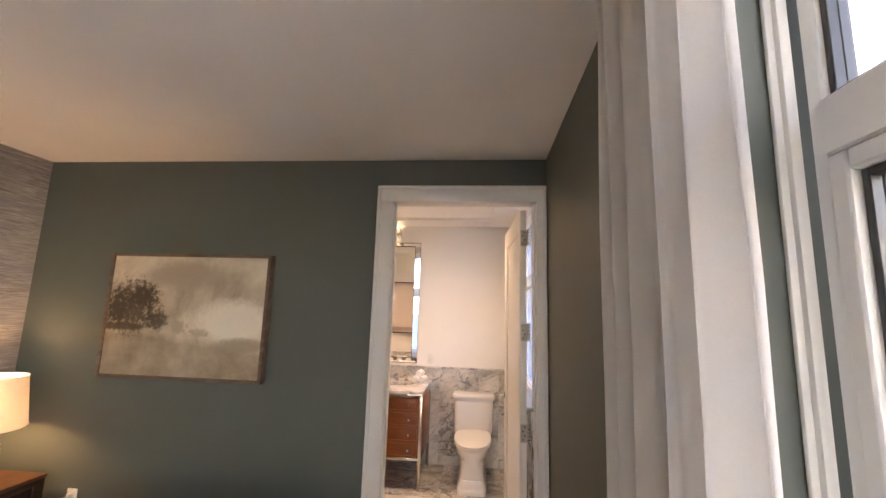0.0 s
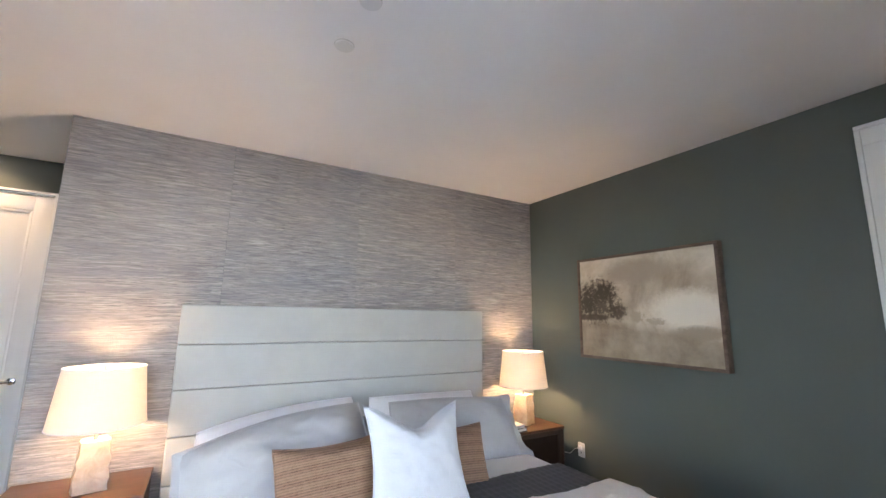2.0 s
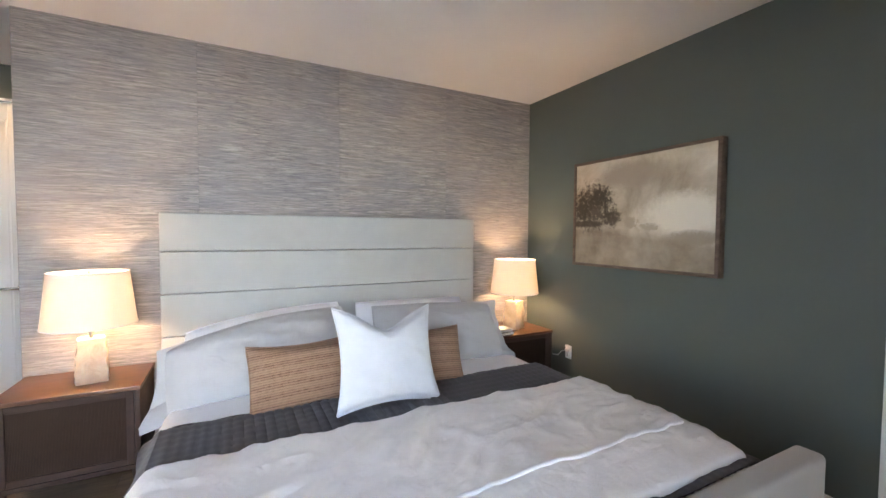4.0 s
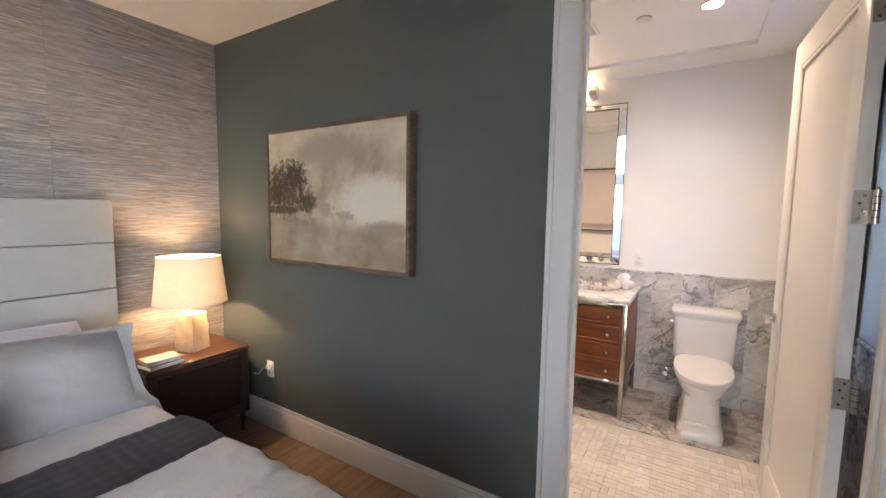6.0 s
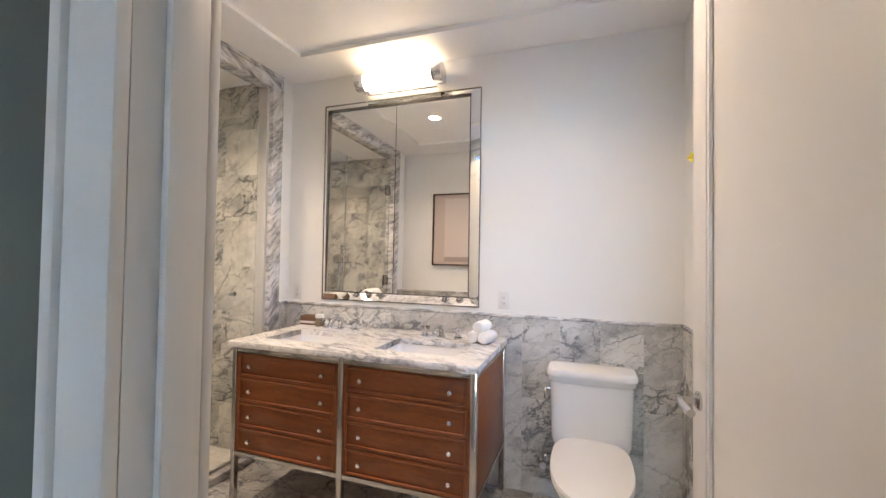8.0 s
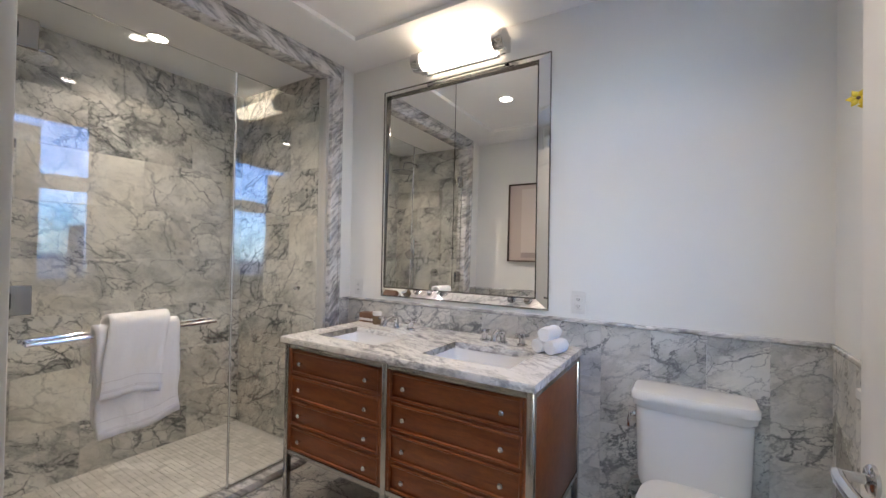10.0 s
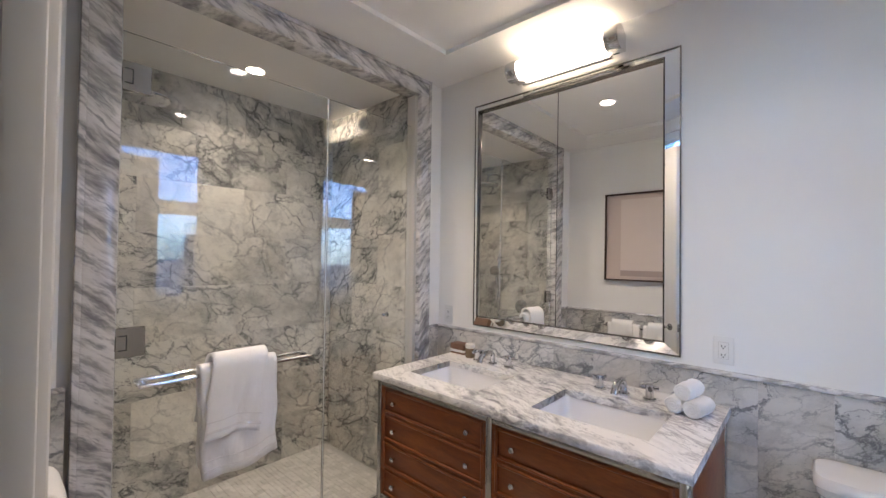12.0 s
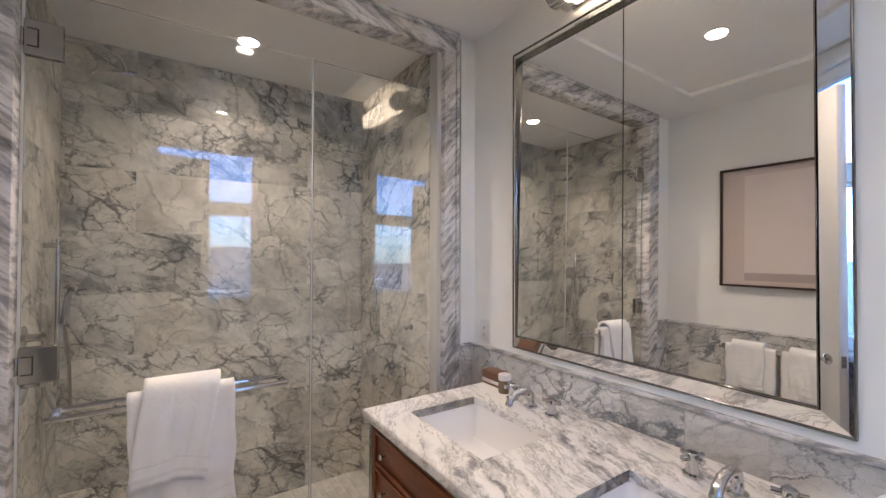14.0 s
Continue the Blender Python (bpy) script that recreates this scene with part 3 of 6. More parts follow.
# grasscloth panels
for a, b in ((WEND, 0.005), (0.005, 0.945), (0.945, 1.877), (1.877, NY)):
    part("wallpaper_panel", box(WX - 0.004, WX, a + 0.0006, b - 0.0006, 0, CZ), PAPER, wall_west)
part("wallpaper_panel", box(WX - 0.15, WX - 0.004, WEND - 0.004, WEND, 0, CZ), PAPER, wall_west)


def stepped_casing(parent, y, side, x0, x1, top, w, wr):
    """Door casing on a wall facing y: two jamb boards and a head, each with a raised outer band."""
    d = 0.018 * side
    e = 0.028 * side

    def board(a, b, c, d2, part_name):
        lo, hi = sorted((y, y + d))
        bm = box(a, b, lo, hi, c, d2, 0.003)
        return part(part_name, bm, TRIM, parent)

    lo, hi = sorted((y, y + e))
    board(x0 - w, x0, 0, top, "casing_leg")
    board(x1, x1 + wr, 0, top, "casing_leg")
    board(x0 - w, x1 + wr, top, top + w, "casing_head")
    for a, b, c, d2 in ((x0 - w, x0 - w + 0.024, 0, top + w - 0.024), (x1 + wr - 0.024, x1 + wr, 0, top + w - 0.024), (x0 - w, x1 + wr, top + w - 0.024, top + w)):
        part("casing_band", box(a, b, lo, hi, c, d2, 0.005), TRIM, parent)


door_frame = thing("door_frame", (DL, NY, 0), "white painted door frame with stepped casing", "door frame", kind="structure")
stepped_casing(door_frame, NY, -1, DL, DR, DH, 0.108, 0.064)
stepped_casing(door_frame, BS, 1, DL, DR, DH, 0.095, 0.060)
part("jamb", box(DL - 0.02, DL, NY, BS, 0, DH, 0.001), TRIM, door_frame)
part("jamb", box(DR, DR + 0.02, NY, BS, 0, DH, 0.001), TRIM, door_frame)
part("head_jamb", box(DL - 0.02, DR + 0.02, NY, BS, DH, DH + 0.02, 0.001), TRIM, door_frame)
part("stop", box(DL, DL + 0.012, NY + 0.04, NY + 0.085, 0, DH, 0.002), TRIM, door_frame)
part("stop", box(DR - 0.012, DR, NY + 0.04, NY + 0.085, 0, DH, 0.002), TRIM, door_frame)
part("threshold", box(DL, DR, NY, BS, -0.006, 0.008, 0.003), MARBLE_FLOOR, door_frame)

baseboard = thing("baseboard", (0, NY, 0), "white painted baseboard with a rounded top", "baseboard", kind="structure")


def base_run(x0, x1, y0, y1, t):
    """A baseboard along a wall: tall board, stepped cap."""
    if y0 == y1:
        part("board", box(x0, x1, *sorted((y0, y0 + t)), 0, 0.150, 0.002), TRIM, baseboard)
        part("cap", box(x0, x1, *sorted((y0, y0 + t * 0.6)), 0.150, 0.180, 0.005), TRIM, baseboard)
    else:
        part("board", box(*sorted((x0, x0 + t)), y0, y1, 0, 0.150, 0.002), TRIM, baseboard)
        part("cap", box(*sorted((x0, x0 + t * 0.6)), y0, y1, 0.150, 0.180, 0.005), TRIM, baseboard)


base_run(WX, DL - 0.109, NY, NY, -0.016)
base_run(WX, WX, WEND, NY, 0.016)
base_run(EX, EX, SY, NY - 0.03, -0.016)

# ---- windows ----


def window(name, span, label, bar, sash, c=0.085, f=0.055, s=0.022, deep=0.0, pane=PANE, stile=0.0):
    y0, y1, z0, z1 = span
    w = thing(name, (EX, (y0 + y1) / 2, z0), label, "window", kind="structure")
    x = EX + deep
    # casing on the room side
    for r in ((x - 0.018, x, y0 - c, y0, z0 - 0.02, z1), (x - 0.018, x, y1, y1 + c, z0 - 0.02, z1), (x - 0.018, x, y0 - c, y1 + c, z1, z1 + c)):
        part("casing", box(*r, 0.003), TRIM, w)
    for r in ((x - 0.030, x, y1 + c - min(0.022, c / 2), y1 + c, z0 - 0.02, z1 + c), (x - 0.030, x, y0 - c, y0 - c + min(0.022, c / 2), z0 - 0.02, z1 + c)):
        part("casing_band", box(*r, 0.005), TRIM, w)
    part("window_sill", box(x - 0.07, x + 0.19, y0 - c - (0 if deep else 0.02), y1 + c + (0 if deep else 0.02), z0 - 0.03, z0, 0.006), TRIM, w)
    # reveal frame
    part("window_frame", boxes([(x + 0.012, x + 0.085, y0, y0 + f, z0, z1), (x + 0.012, x + 0.085, y1 - f, y1, z0, z1), (x + 0.012, x + 0.085, y0 + f, y1 - f, z1 - f, z1), (x + 0.012, x + 0.085, y0 + f, y1 - f, z0, z0 + f), (x + 0.004, x + 0.085, y0 + f, y1 - f, bar - 0.045, bar + 0.045)], 0.004), TRIM, w)
    if stile:
        # white casement leaf round the lower pane
        a, b = z0 + f, bar - 0.045
        part("casement", boxes([(x + 0.006, x + 0.070, y0 + f, y0 + f + stile, a, b), (x + 0.006, x + 0.070, y1 - f - stile, y1 - f, a, b), (x + 0.006, x + 0.070, y0 + f + stile, y1 - f - stile, a, a + stile), (x + 0.006, x + 0.070, y0 + f + stile, y1 - f - stile, b - stile, b)], 0.004), TRIM, w)
    for a, b, f in ((z0 + f + stile, bar - 0.045 - stile, f + stile), (bar + 0.045, z1 - f, f)):
        part("sash", boxes([(x + 0.022, x + 0.060, y0 + f, y0 + f + s, a, b), (x + 0.022, x + 0.060, y1 - f - s, y1 - f, a, b), (x + 0.022, x + 0.060, y0 + f + s, y1 - f - s, a, a + s), (x + 0.022, x + 0.060, y0 + f + s, y1 - f - s, b - s, b)], 0.002), sash, w)
        p = part("pane", box(x + 0.038, x + 0.044, y0 + f + s, y1 - f - s, a + s, b - s), pane, w)
        p.visible_shadow = False
    return w


window("window_1", WIN_B, "white framed bedroom window with dark sashes", 1.986, SASH, 0.022, 0.031, 0.012, 0.08, PANE, 0.032)
# out of view: added so that skylight fills the bedroom from the south
w3 = thing("fill_window", (0, SY, 0.30), "wide white framed window added unseen in the south wall for daylight", "window", kind="structure")
x0, x1, z0, z1 = WIN_FILL
xc = (x0 + x1) / 2
for r in ((x0, x0 + 0.06, z0, z1), (x1 - 0.06, x1, z0, z1), (x0 + 0.06, x1 - 0.06, z1 - 0.06, z1), (x0 + 0.06, x1 - 0.06, z0, z0 + 0.06), (x0 + 0.06, x1 - 0.06, 1.90, 1.98), (xc - 0.04, xc + 0.04, z0 + 0.06, 1.90), (xc - 0.04, xc + 0.04, 1.98, z1 - 0.06)):
    part("window_frame", box(r[0], r[1], SY - 0.12, SY - 0.05, r[2], r[3], 0.004), TRIM, w3)
part("window_sill", box(x0 - 0.1, x1 + 0.1, SY - 0.10, SY + 0.06, z0 - 0.03, z0, 0.006), TRIM, w3)
for r in ((x0 - 0.085, x0, z0, z1 + 0.085), (x1, x1 + 0.085, z0, z1 + 0.085), (x0, x1, z1, z1 + 0.085)):
    part("casing", box(r[0], r[1], SY, SY + 0.018, r[2], r[3], 0.003), TRIM, w3)
for a, b in ((x0 + 0.06, xc - 0.04), (xc + 0.04, x1 - 0.06)):
    for c, d in ((z0 + 0.06, 1.90), (1.98, z1 - 0.06)):
        q = part("pane", box(a, b, SY - 0.088, SY - 0.082, c, d), PANE, w3)
        q.visible_shadow = False
window("window_2", WIN_T, "white framed bathroom window with two panes", 1.98, TRIM, pane=PANE_BLUE)

# far ground and city below the windows
part("ground", box(-400, 2500, -2500, 2500, -30.5, -30), paint("far_ground", (0.045, 0.060, 0.075), 0.9, 0.3), None, "hazy ground far below the windows", category="ground", kind="structure")

# ---- bathroom door: tall single-panel leaf, open into the bathroom ----


def panel_door(name, width, height, label, group=""):
    """A leaf hinged at its local origin, running along +x, its faces at y = 0 and y = 0.044."""
    d = thing(name, (0, 0, 0), label, "door", group, "structure")
    t = 0.044
    st, top, bot = 0.115, 0.13, 0.20
    part("stile", box(0.003, st, 0, t, 0.012, height, 0.002), DOORPAINT, d)
    part("stile", box(width - st, width, 0, t, 0.012, height, 0.002), DOORPAINT, d)
    part("rail", box(st, width - st, 0, t, height - top, height, 0.002), DOORPAINT, d)
    part("rail", box(st, width - st, 0, t, 0.012, bot, 0.002), DOORPAINT, d)
    part("panel", box(st - 0.005, width - st + 0.005, 0.014, t - 0.014, bot - 0.005, height - top + 0.005), DOORPAINT, d)
    m = 0.018
    for y0, y1 in ((0.002, 0.0145), (t - 0.0145, t - 0.002)):
        rows = [(st, st + m, y0, y1, bot, height - top), (width - st - m, width - st, y0, y1, bot, height - top), (st + m, width - st - m, y0, y1, bot, bot + m), (st + m, width - st - m, y0, y1, height - top - m, height - top)]
        part("moulding", boxes(rows, 0.005, 2), DOORPAINT, d)
    # lever handles on round roses
    hx, hz = width - 0.065, 1.003
    for s, y in ((-1, 0.0), (1, t)):
        h = part("door_handle", lathe([(0.027, 0), (0.027, 0.006 * s), (0.022, 0.010 * s)], (hx, y, hz), 24, "y"), CHROME, d, "chrome lever handle")
        bm = cyl((hx, y + 0.008 * s, hz), (hx, y + 0.052 * s, hz), 0.009)
        pipe([(hx, y + 0.050 * s, hz), (hx - 0.03, y + 0.054 * s, hz), (hx - 0.075, y + 0.054 * s, hz), (hx - 0.115, y + 0.052 * s, hz)], 0.011, 14, bm)
        part("lever", bm, CHROME, h)
    part("latch_plate", box(width - 0.001, width + 0.0015, 0.010, t - 0.010, hz - 0.03, hz + 0.03), CHROME, d, "chrome latch plate")
    return d


def hinge(parent, z):
    """A butt hinge on the hinge edge of a leaf: a plate with screws and a round knuckle."""
    h = part("hinge", cyl((-0.016, -0.012, z - 0.055), (-0.016, -0.012, z + 0.055), 0.0095, n=18), NICKEL, parent, "satin nickel hinge")
    for k in (-0.6, -0.2, 0.2, 0.6):
        part("knuckle_ring", cyl((-0.016, -0.012, z + k * 0.055 - 0.0012), (-0.016, -0.012, z + k * 0.055 + 0.0012), 0.0102, n=18), DARKLINE, h)
    part("finial", cyl((-0.016, -0.012, z + 0.055), (-0.016, -0.012, z + 0.064), 0.007, 0.003, 12), NICKEL, h)
    part("hinge_leaf", boxes([(-0.001, 0.003, -0.012, 0.040, z - 0.055, z + 0.055), (-0.018, -0.001, -0.0135, -0.0105, z - 0.055, z + 0.055)], 0.0006), NICKEL, h)
    for dy, dz in ((0.024, -0.038), (0.013, -0.013), (0.024, 0.013), (0.013, 0.038)):
        part("screw", cyl((-0.0028, dy, z + dz), (-0.001, dy, z + dz), 0.0048, n=12), STEEL, h)
    return h


door_1 = panel_door("door_1", 0.945, 2.405, "open white painted panel door with a chrome lever")
for hz in (2.21, 1.573, 0.937, 0.30):
    hinge(door_1, hz)
    part("jamb_leaf", box(DR - 0.0025, DR - 0.0005, BS - 0.040, BS - 0.004, hz - 0.055, hz + 0.055, 0.0006), NICKEL, door_frame, "satin nickel hinge plate")
door_1.matrix_world = pose(0.749, 2.950, 0, 0, 0, 92.6)

door_2 = panel_door("door_2", 0.90, 2.43, "closed white painted panel door at the end of the passage")
door_2.matrix_world = pose(HALLX - 0.050, -2.11, 0, 0, 0, 90) @ Matrix.Translation((0, -0.044, 0))
hall_frame = thing("hall_door_frame", (HALLX, -1.66, 0), "white painted door casing in the passage", "door frame", kind="structure")
part("casing_leg", box(HALLX, HALLX + 0.018, -1.205, -1.11, 0, 2.44, 0.003), TRIM, hall_frame)
part("casing_leg", box(HALLX, HALLX + 0.018, -2.21, -2.115, 0, 2.44, 0.003), TRIM, hall_frame)
part("casing_head", box(HALLX, HALLX + 0.018, -2.21, -1.11, 2.44, 2.455, 0.003), TRIM, hall_frame)

# ---- bedroom: bed ----


def noisy(p, scale, amp, seed=0.0):
    return amp * noise.noise(Vector((p[0] * scale + seed, p[1] * scale - seed * 0.7, p[2] * scale + seed * 1.3)))


HBX, HY0, HY1, HTOP = -2.645, -0.207, 2.100, 1.575
bed = thing("upholstered_bed", (-1.45, 0.945, 0), "king bed with a tall channelled oatmeal linen headboard", "bed")
edges = [HTOP, 1.325, 1.053, 0.780, 0.510, 0.24]
for top, low in zip(edges, edges[1:]):
    part("headboard_channel", box(WX + 0.003, HBX, HY0, HY1, low + 0.001, top - 0.001, 0.011, 4), LINEN, bed)
part("headboard_foot", box(WX + 0.003, HBX - 0.01, HY0 + 0.01, HY1 - 0.01, 0.0, 0.24, 0.004), LINEN, bed)
BY0, BY1 = -0.06, 1.95
part("side_rail", box(HBX, -0.32, BY0 - 0.055, BY0, 0.08, 0.36, 0.012, 2), LINEN, bed)
part("side_rail", box(HBX, -0.32, BY1, BY1 + 0.055, 0.08, 0.36, 0.012, 2), LINEN, bed)
FX0, FX1, FTOP = -0.325, -0.225, 0.655
part("footboard", box(FX0, FX1, -0.25, 2.140, 0.06, FTOP, 0.022, 4), LINEN, bed)
for x in (-2.55, -0.42):
    for y in (0.0, 1.89):
        part("leg", box(x - 0.03, x + 0.03, y - 0.03, y + 0.03, 0, 0.085, 0.004), WALNUT, bed)
part("slat_base", box(HBX, -0.33, BY0, BY1, 0.22, 0.30, 0.004), LINEN, bed)

mattress = part("mattress", box(HBX + 0.012, -0.345, BY0 + 0.01, BY1 - 0.01, 0.302, 0.585, 0.05, 4), SHEET, None, "thick king mattress under a white fitted sheet on the bed", category="mattress")


def folds(p, wave):
    """Height of a loose cover's soft swells and of the sharper creases that run aslant over it."""
    x, y = p[0] + noisy(p, 3.0, 0.10, 2.0), p[1] + noisy(p, 3.0, 0.10, 8.0)
    crease = 1 - abs(noise.noise(Vector((x * 7 + y * 3.5, y * 2.0 - x, 4.0)))) * 2.2
    small = 1 - abs(noise.noise(Vector((x * 15 + y * 5, y * 5 - x * 2, 11.0)))) * 2.2
    return noisy(p, 3.2, wave * 0.7, 1.0) + wave * (0.55 * max(0.0, crease) ** 4 + 0.26 * max(0.0, small) ** 4)


def drape(name, x0, x1, y0, y1, top, drop, material, label, category, wave=0.012, thick=0.012, step=0.03, edge=0.05, puff=0.0, quilt=0.0, skew=0.0):
    """A cover lying over the bed: a flat top that rolls over both sides and hangs."""
    bm = bmesh.new()
    nx = max(6, int((x1 - x0) / step))
    run = (y1 - y0) + 2 * drop
    ny = int(run / step)
    grid = []
    for i in range(nx + 1):
        row = []
        u = i / nx
        for j in range(ny + 1):
            s = -drop + run * j / ny
            x = x0 + (x1 - x0) * u + skew * (s / (y1 - y0) - 0.5)
            over = max(0.0, -s, s - (y1 - y0))
            if over < edge:
                k = over / edge
                y = s if 0 <= s <= y1 - y0 else (-(edge * math.sin(k * 1.2)) if s < 0 else (y1 - y0) + edge * math.sin(k * 1.2))
                z = top - edge * (1 - math.cos(k * 1.2))
            else:
                out = edge * math.sin(1.2) + 0.012
                z = top - edge * (1 - math.cos(1.2)) - (over - edge)
                y = -out if s < 0 else (y1 - y0) + out
                y += (1 if s > 0 else -1) * (0.012 * math.sin(x * 15 + s * 3) + 0.008)
            y += y0
            p = (x, y, z)
            dz = folds(p, wave)
            if puff:
                dz += puff * (1 - (2 * u - 1) ** 6) ** 0.5
            if quilt:
                dz += quilt * (abs(math.sin(math.pi * (y - y0) / 0.042)) ** 0.6 + 0.35 * abs(math.sin(math.pi * (x - x0) / 0.055)) ** 0.6)
            row.append(bm.verts.new((x, y, z + (dz if over < edge else dz * 0.3))))
        grid.append(row)
    for i in range(nx):
        for j in range(ny):
            bm.faces.new((grid[i][j], grid[i + 1][j], grid[i + 1][j + 1], grid[i][j + 1]))
    ob = part(name, bm, material, None, label, category=category)
    mod = ob.modifiers.new("thickness", "SOLIDIFY")
    mod.thickness, mod.offset = thick, 1.0
    return ob


drape("bed_sheet", -2.60, -1.30, BY0 + 0.02, BY1 - 0.02, 0.588, 0.20, SHEET, "white cotton top sheet spread under the pillows", "sheet", 0.008, 0.006)
quilt = drape("quilt", -1.62, -0.36, BY0 + 0.01, BY1 - 0.01, 0.598, 0.34, QUILT, "charcoal quilted coverlet stitched in small channels", "quilt", 0.004, 0.012, 0.014, 0.05, 0.0, 0.0085)
hem = bmesh.new()
pipe([(-1.62, BY0 + 0.03 + i * 0.03, 0.612 + 0.003 * math.sin(i)) for i in range(64)], 0.007, 8, hem)
part("hem", hem, QUILT, quilt, "bound edge")
duvet = drape("duvet", -1.24, -0.40, BY0 + 0.05, BY1 - 0.07, 0.604, 0.26, DUVET, "rumpled pale beige duvet folded over the quilt", "duvet", 0.024, 0.028, 0.015, 0.06, 0.035)


def duvet_top(x, y):
    """Height of the duvet's upper face at a place on the flat of the bed."""
    u = (x + 1.24) / 0.84
    p = (x, y, 0.604)
    return 0.604 + 0.028 + folds(p, 0.024) + 0.035 * (1 - (2 * u - 1) ** 6) ** 0.5


seam = bmesh.new()
pipe([(-0.60, BY0 + 0.04 + i * 0.03, duvet_top(-0.60, BY0 + 0.04 + i * 0.03) + 0.003) for i in range(64)], 0.008, 8, seam)
part("piping", seam, PIPE, duvet, "white piped seam")


def cushion(name, w, h, depth, material, label, m, group="", ears=0.06, flange=0.0, seed=0.0, category="pillow", chop=0.0, droop=0.0, end=0):
    """A stuffed pillow in the local y-z plane, facing +x, with pulled-out corners and creases."""
    d = thing(name, (0, 0, 0), label, category, group)
    n = 30
    bm = bmesh.new()
    sides = []
    for side in (1, -1):
        grid = []
        for i in range(n + 1):
            row = []
            for j in range(n + 1):
                u, v = 2 * i / n - 1, 2 * j / n - 1
                body = max(0.0, (1 - abs(u) ** 2.6)) ** 0.55 * max(0.0, (1 - abs(v) ** 2.6)) ** 0.55
                y, z = u * w / 2 * (1 - ears * (1 - v * v)), v * h / 2 * (1 - ears * (1 - u * u))
                x = side * depth / 2 * body
                p = (y, z, seed + side)
                x += side * body * (noisy(p, 5, depth * 0.10, seed) + noisy((y + z, z - y, seed), 14, depth * 0.05, seed))
                z += 0.010 * math.sin(u * 4 + seed) * (1 - v * v) - (0.022 * (1 - u * u) if v > 0 and ears > 0.03 else 0) * abs(v)
                z -= droop * ((1 + end * u) / 2) ** 2.5 * (0.25 + 0.75 * (v + 1) / 2)
                if v > 0:
                    z -= chop * math.exp(-(u / 0.42) ** 2) * v ** 2
                    x *= 1 - 0.35 * (chop > 0) * math.exp(-(u / 0.25) ** 2) * v ** 2
                row.append(bm.verts.new((x, y, z)))
            grid.append(row)
        sides.append(grid)
        for i in range(n):
            for j in range(n):
                bm.faces.new((grid[i][j], grid[i + 1][j], grid[i + 1][j + 1], grid[i][j + 1]))
    bmesh.ops.remove_doubles(bm, verts=bm.verts, dist=0.0008)
    part("cover", bm, material, d)
    loop = [(-1, -1), (1, -1), (1, 1), (-1, 1), (-1, -1)]
    pts = []
    for (a, b), (c, e) in zip(loop, loop[1:]):
        for k in range(12):
            u, v = a + (c - a) * k / 12, b + (e - b) * k / 12
            y, z = u * w / 2 * (1 - ears * (1 - v * v)), v * h / 2 * (1 - ears * (1 - u * u))
            z += 0.010 * math.sin(u * 4 + seed) * (1 - v * v) - (0.022 * (1 - u * u) if v > 0 and ears > 0.03 else 0) * abs(v)
            z -= droop * ((1 + end * u) / 2) ** 2.5 * (0.25 + 0.75 * (v + 1) / 2)
            if v > 0:
                z -= chop * math.exp(-(u / 0.42) ** 2) * v ** 2
            pts.append((y, z))
    bm = bmesh.new()
    if flange:
        loops = [[], [], [], []]
        for k, (y, z) in enumerate(pts):
            open_end = min(1.0, max(0.0, end * y / (w / 2))) ** 6 * (0.22 + 0.78 * min(1.0, abs(z) / (h / 2)) ** 3)
            g = 1 + (0.006 + flange * open_end) / math.hypot(y, z)
            dx = 0.030 * math.sin(k * 1.9 + seed) * open_end
            loops[0].append((0.004, y * 0.985, z * 0.985))
            loops[1].append((0.004 + dx, y * g, z * g))
            loops[2].append((-0.004 + dx, y * g, z * g))
            loops[3].append((-0.004, y * 0.985, z * 0.985))
        sweep_ring(loops, bm, caps=False)
        part("flange", bm, material, d)
    else:
        pipe([(0, y, z) for y, z in pts + pts[:1]], 0.0045, 8, bm)
        part("seam", bm, material, d)
    d.matrix_world = m
    return d


def leaning(x, y, z, h, back, turn=0.0, roll=0.0):
    """A pose for a cushion that stands on its lower edge at (x, y, z) and leans back by so many degrees."""
    return pose(x, y, z, 0, 0, turn) @ pose(0, 0, 0, roll, -back, 0) @ Matrix.Translation((0, 0, h / 2))


cushion("sleeping_pillow", 0.92, 0.39, 0.18, SHEET, "plump white sleeping pillow against the headboard", leaning(-2.27, 0.42, 0.60, 0.42, 33, 0, 2), "white pillows", -0.02, 0.0, 3.0, "pillow", 0.0, 0.10, -1)
cushion("sleeping_pillow", 0.86, 0.385, 0.18, SHEET, "plump white sleeping pillow against the headboard", leaning(-2.27, 1.42, 0.60, 0.41, 33, 0, -1), "white pillows", -0.02, 0.0, 4.4)
cushion("pillow_sham", 0.96, 0.44, 0.23, SHAM, "pale grey flanged pillow sham leaning on the pillows", leaning(-1.95, 0.39, 0.605, 0.42, 36, 5, 2), "grey shams", -0.012, 0.11, 1.0, "pillow", 0.0, 0.13, -1)
cushion("pillow_sham", 0.88, 0.43, 0.22, SHAM, "pale grey flanged pillow sham with a crumpled corner", leaning(-1.95, 1.46, 0.605, 0.42, 36, -5, 0), "grey shams", -0.012, 0.10, 2.0, "pillow", 0.0, 0.03, 1)
cushion("lumbar_cushion", 0.56, 0.32, 0.12, WOVEN, "brown woven lumbar cushion in textured bands", leaning(-1.62, 0.55, 0.612, 0.32, 26, 4, 1), "brown cushions", 0.035, 0.0, 5.0, "cushion")
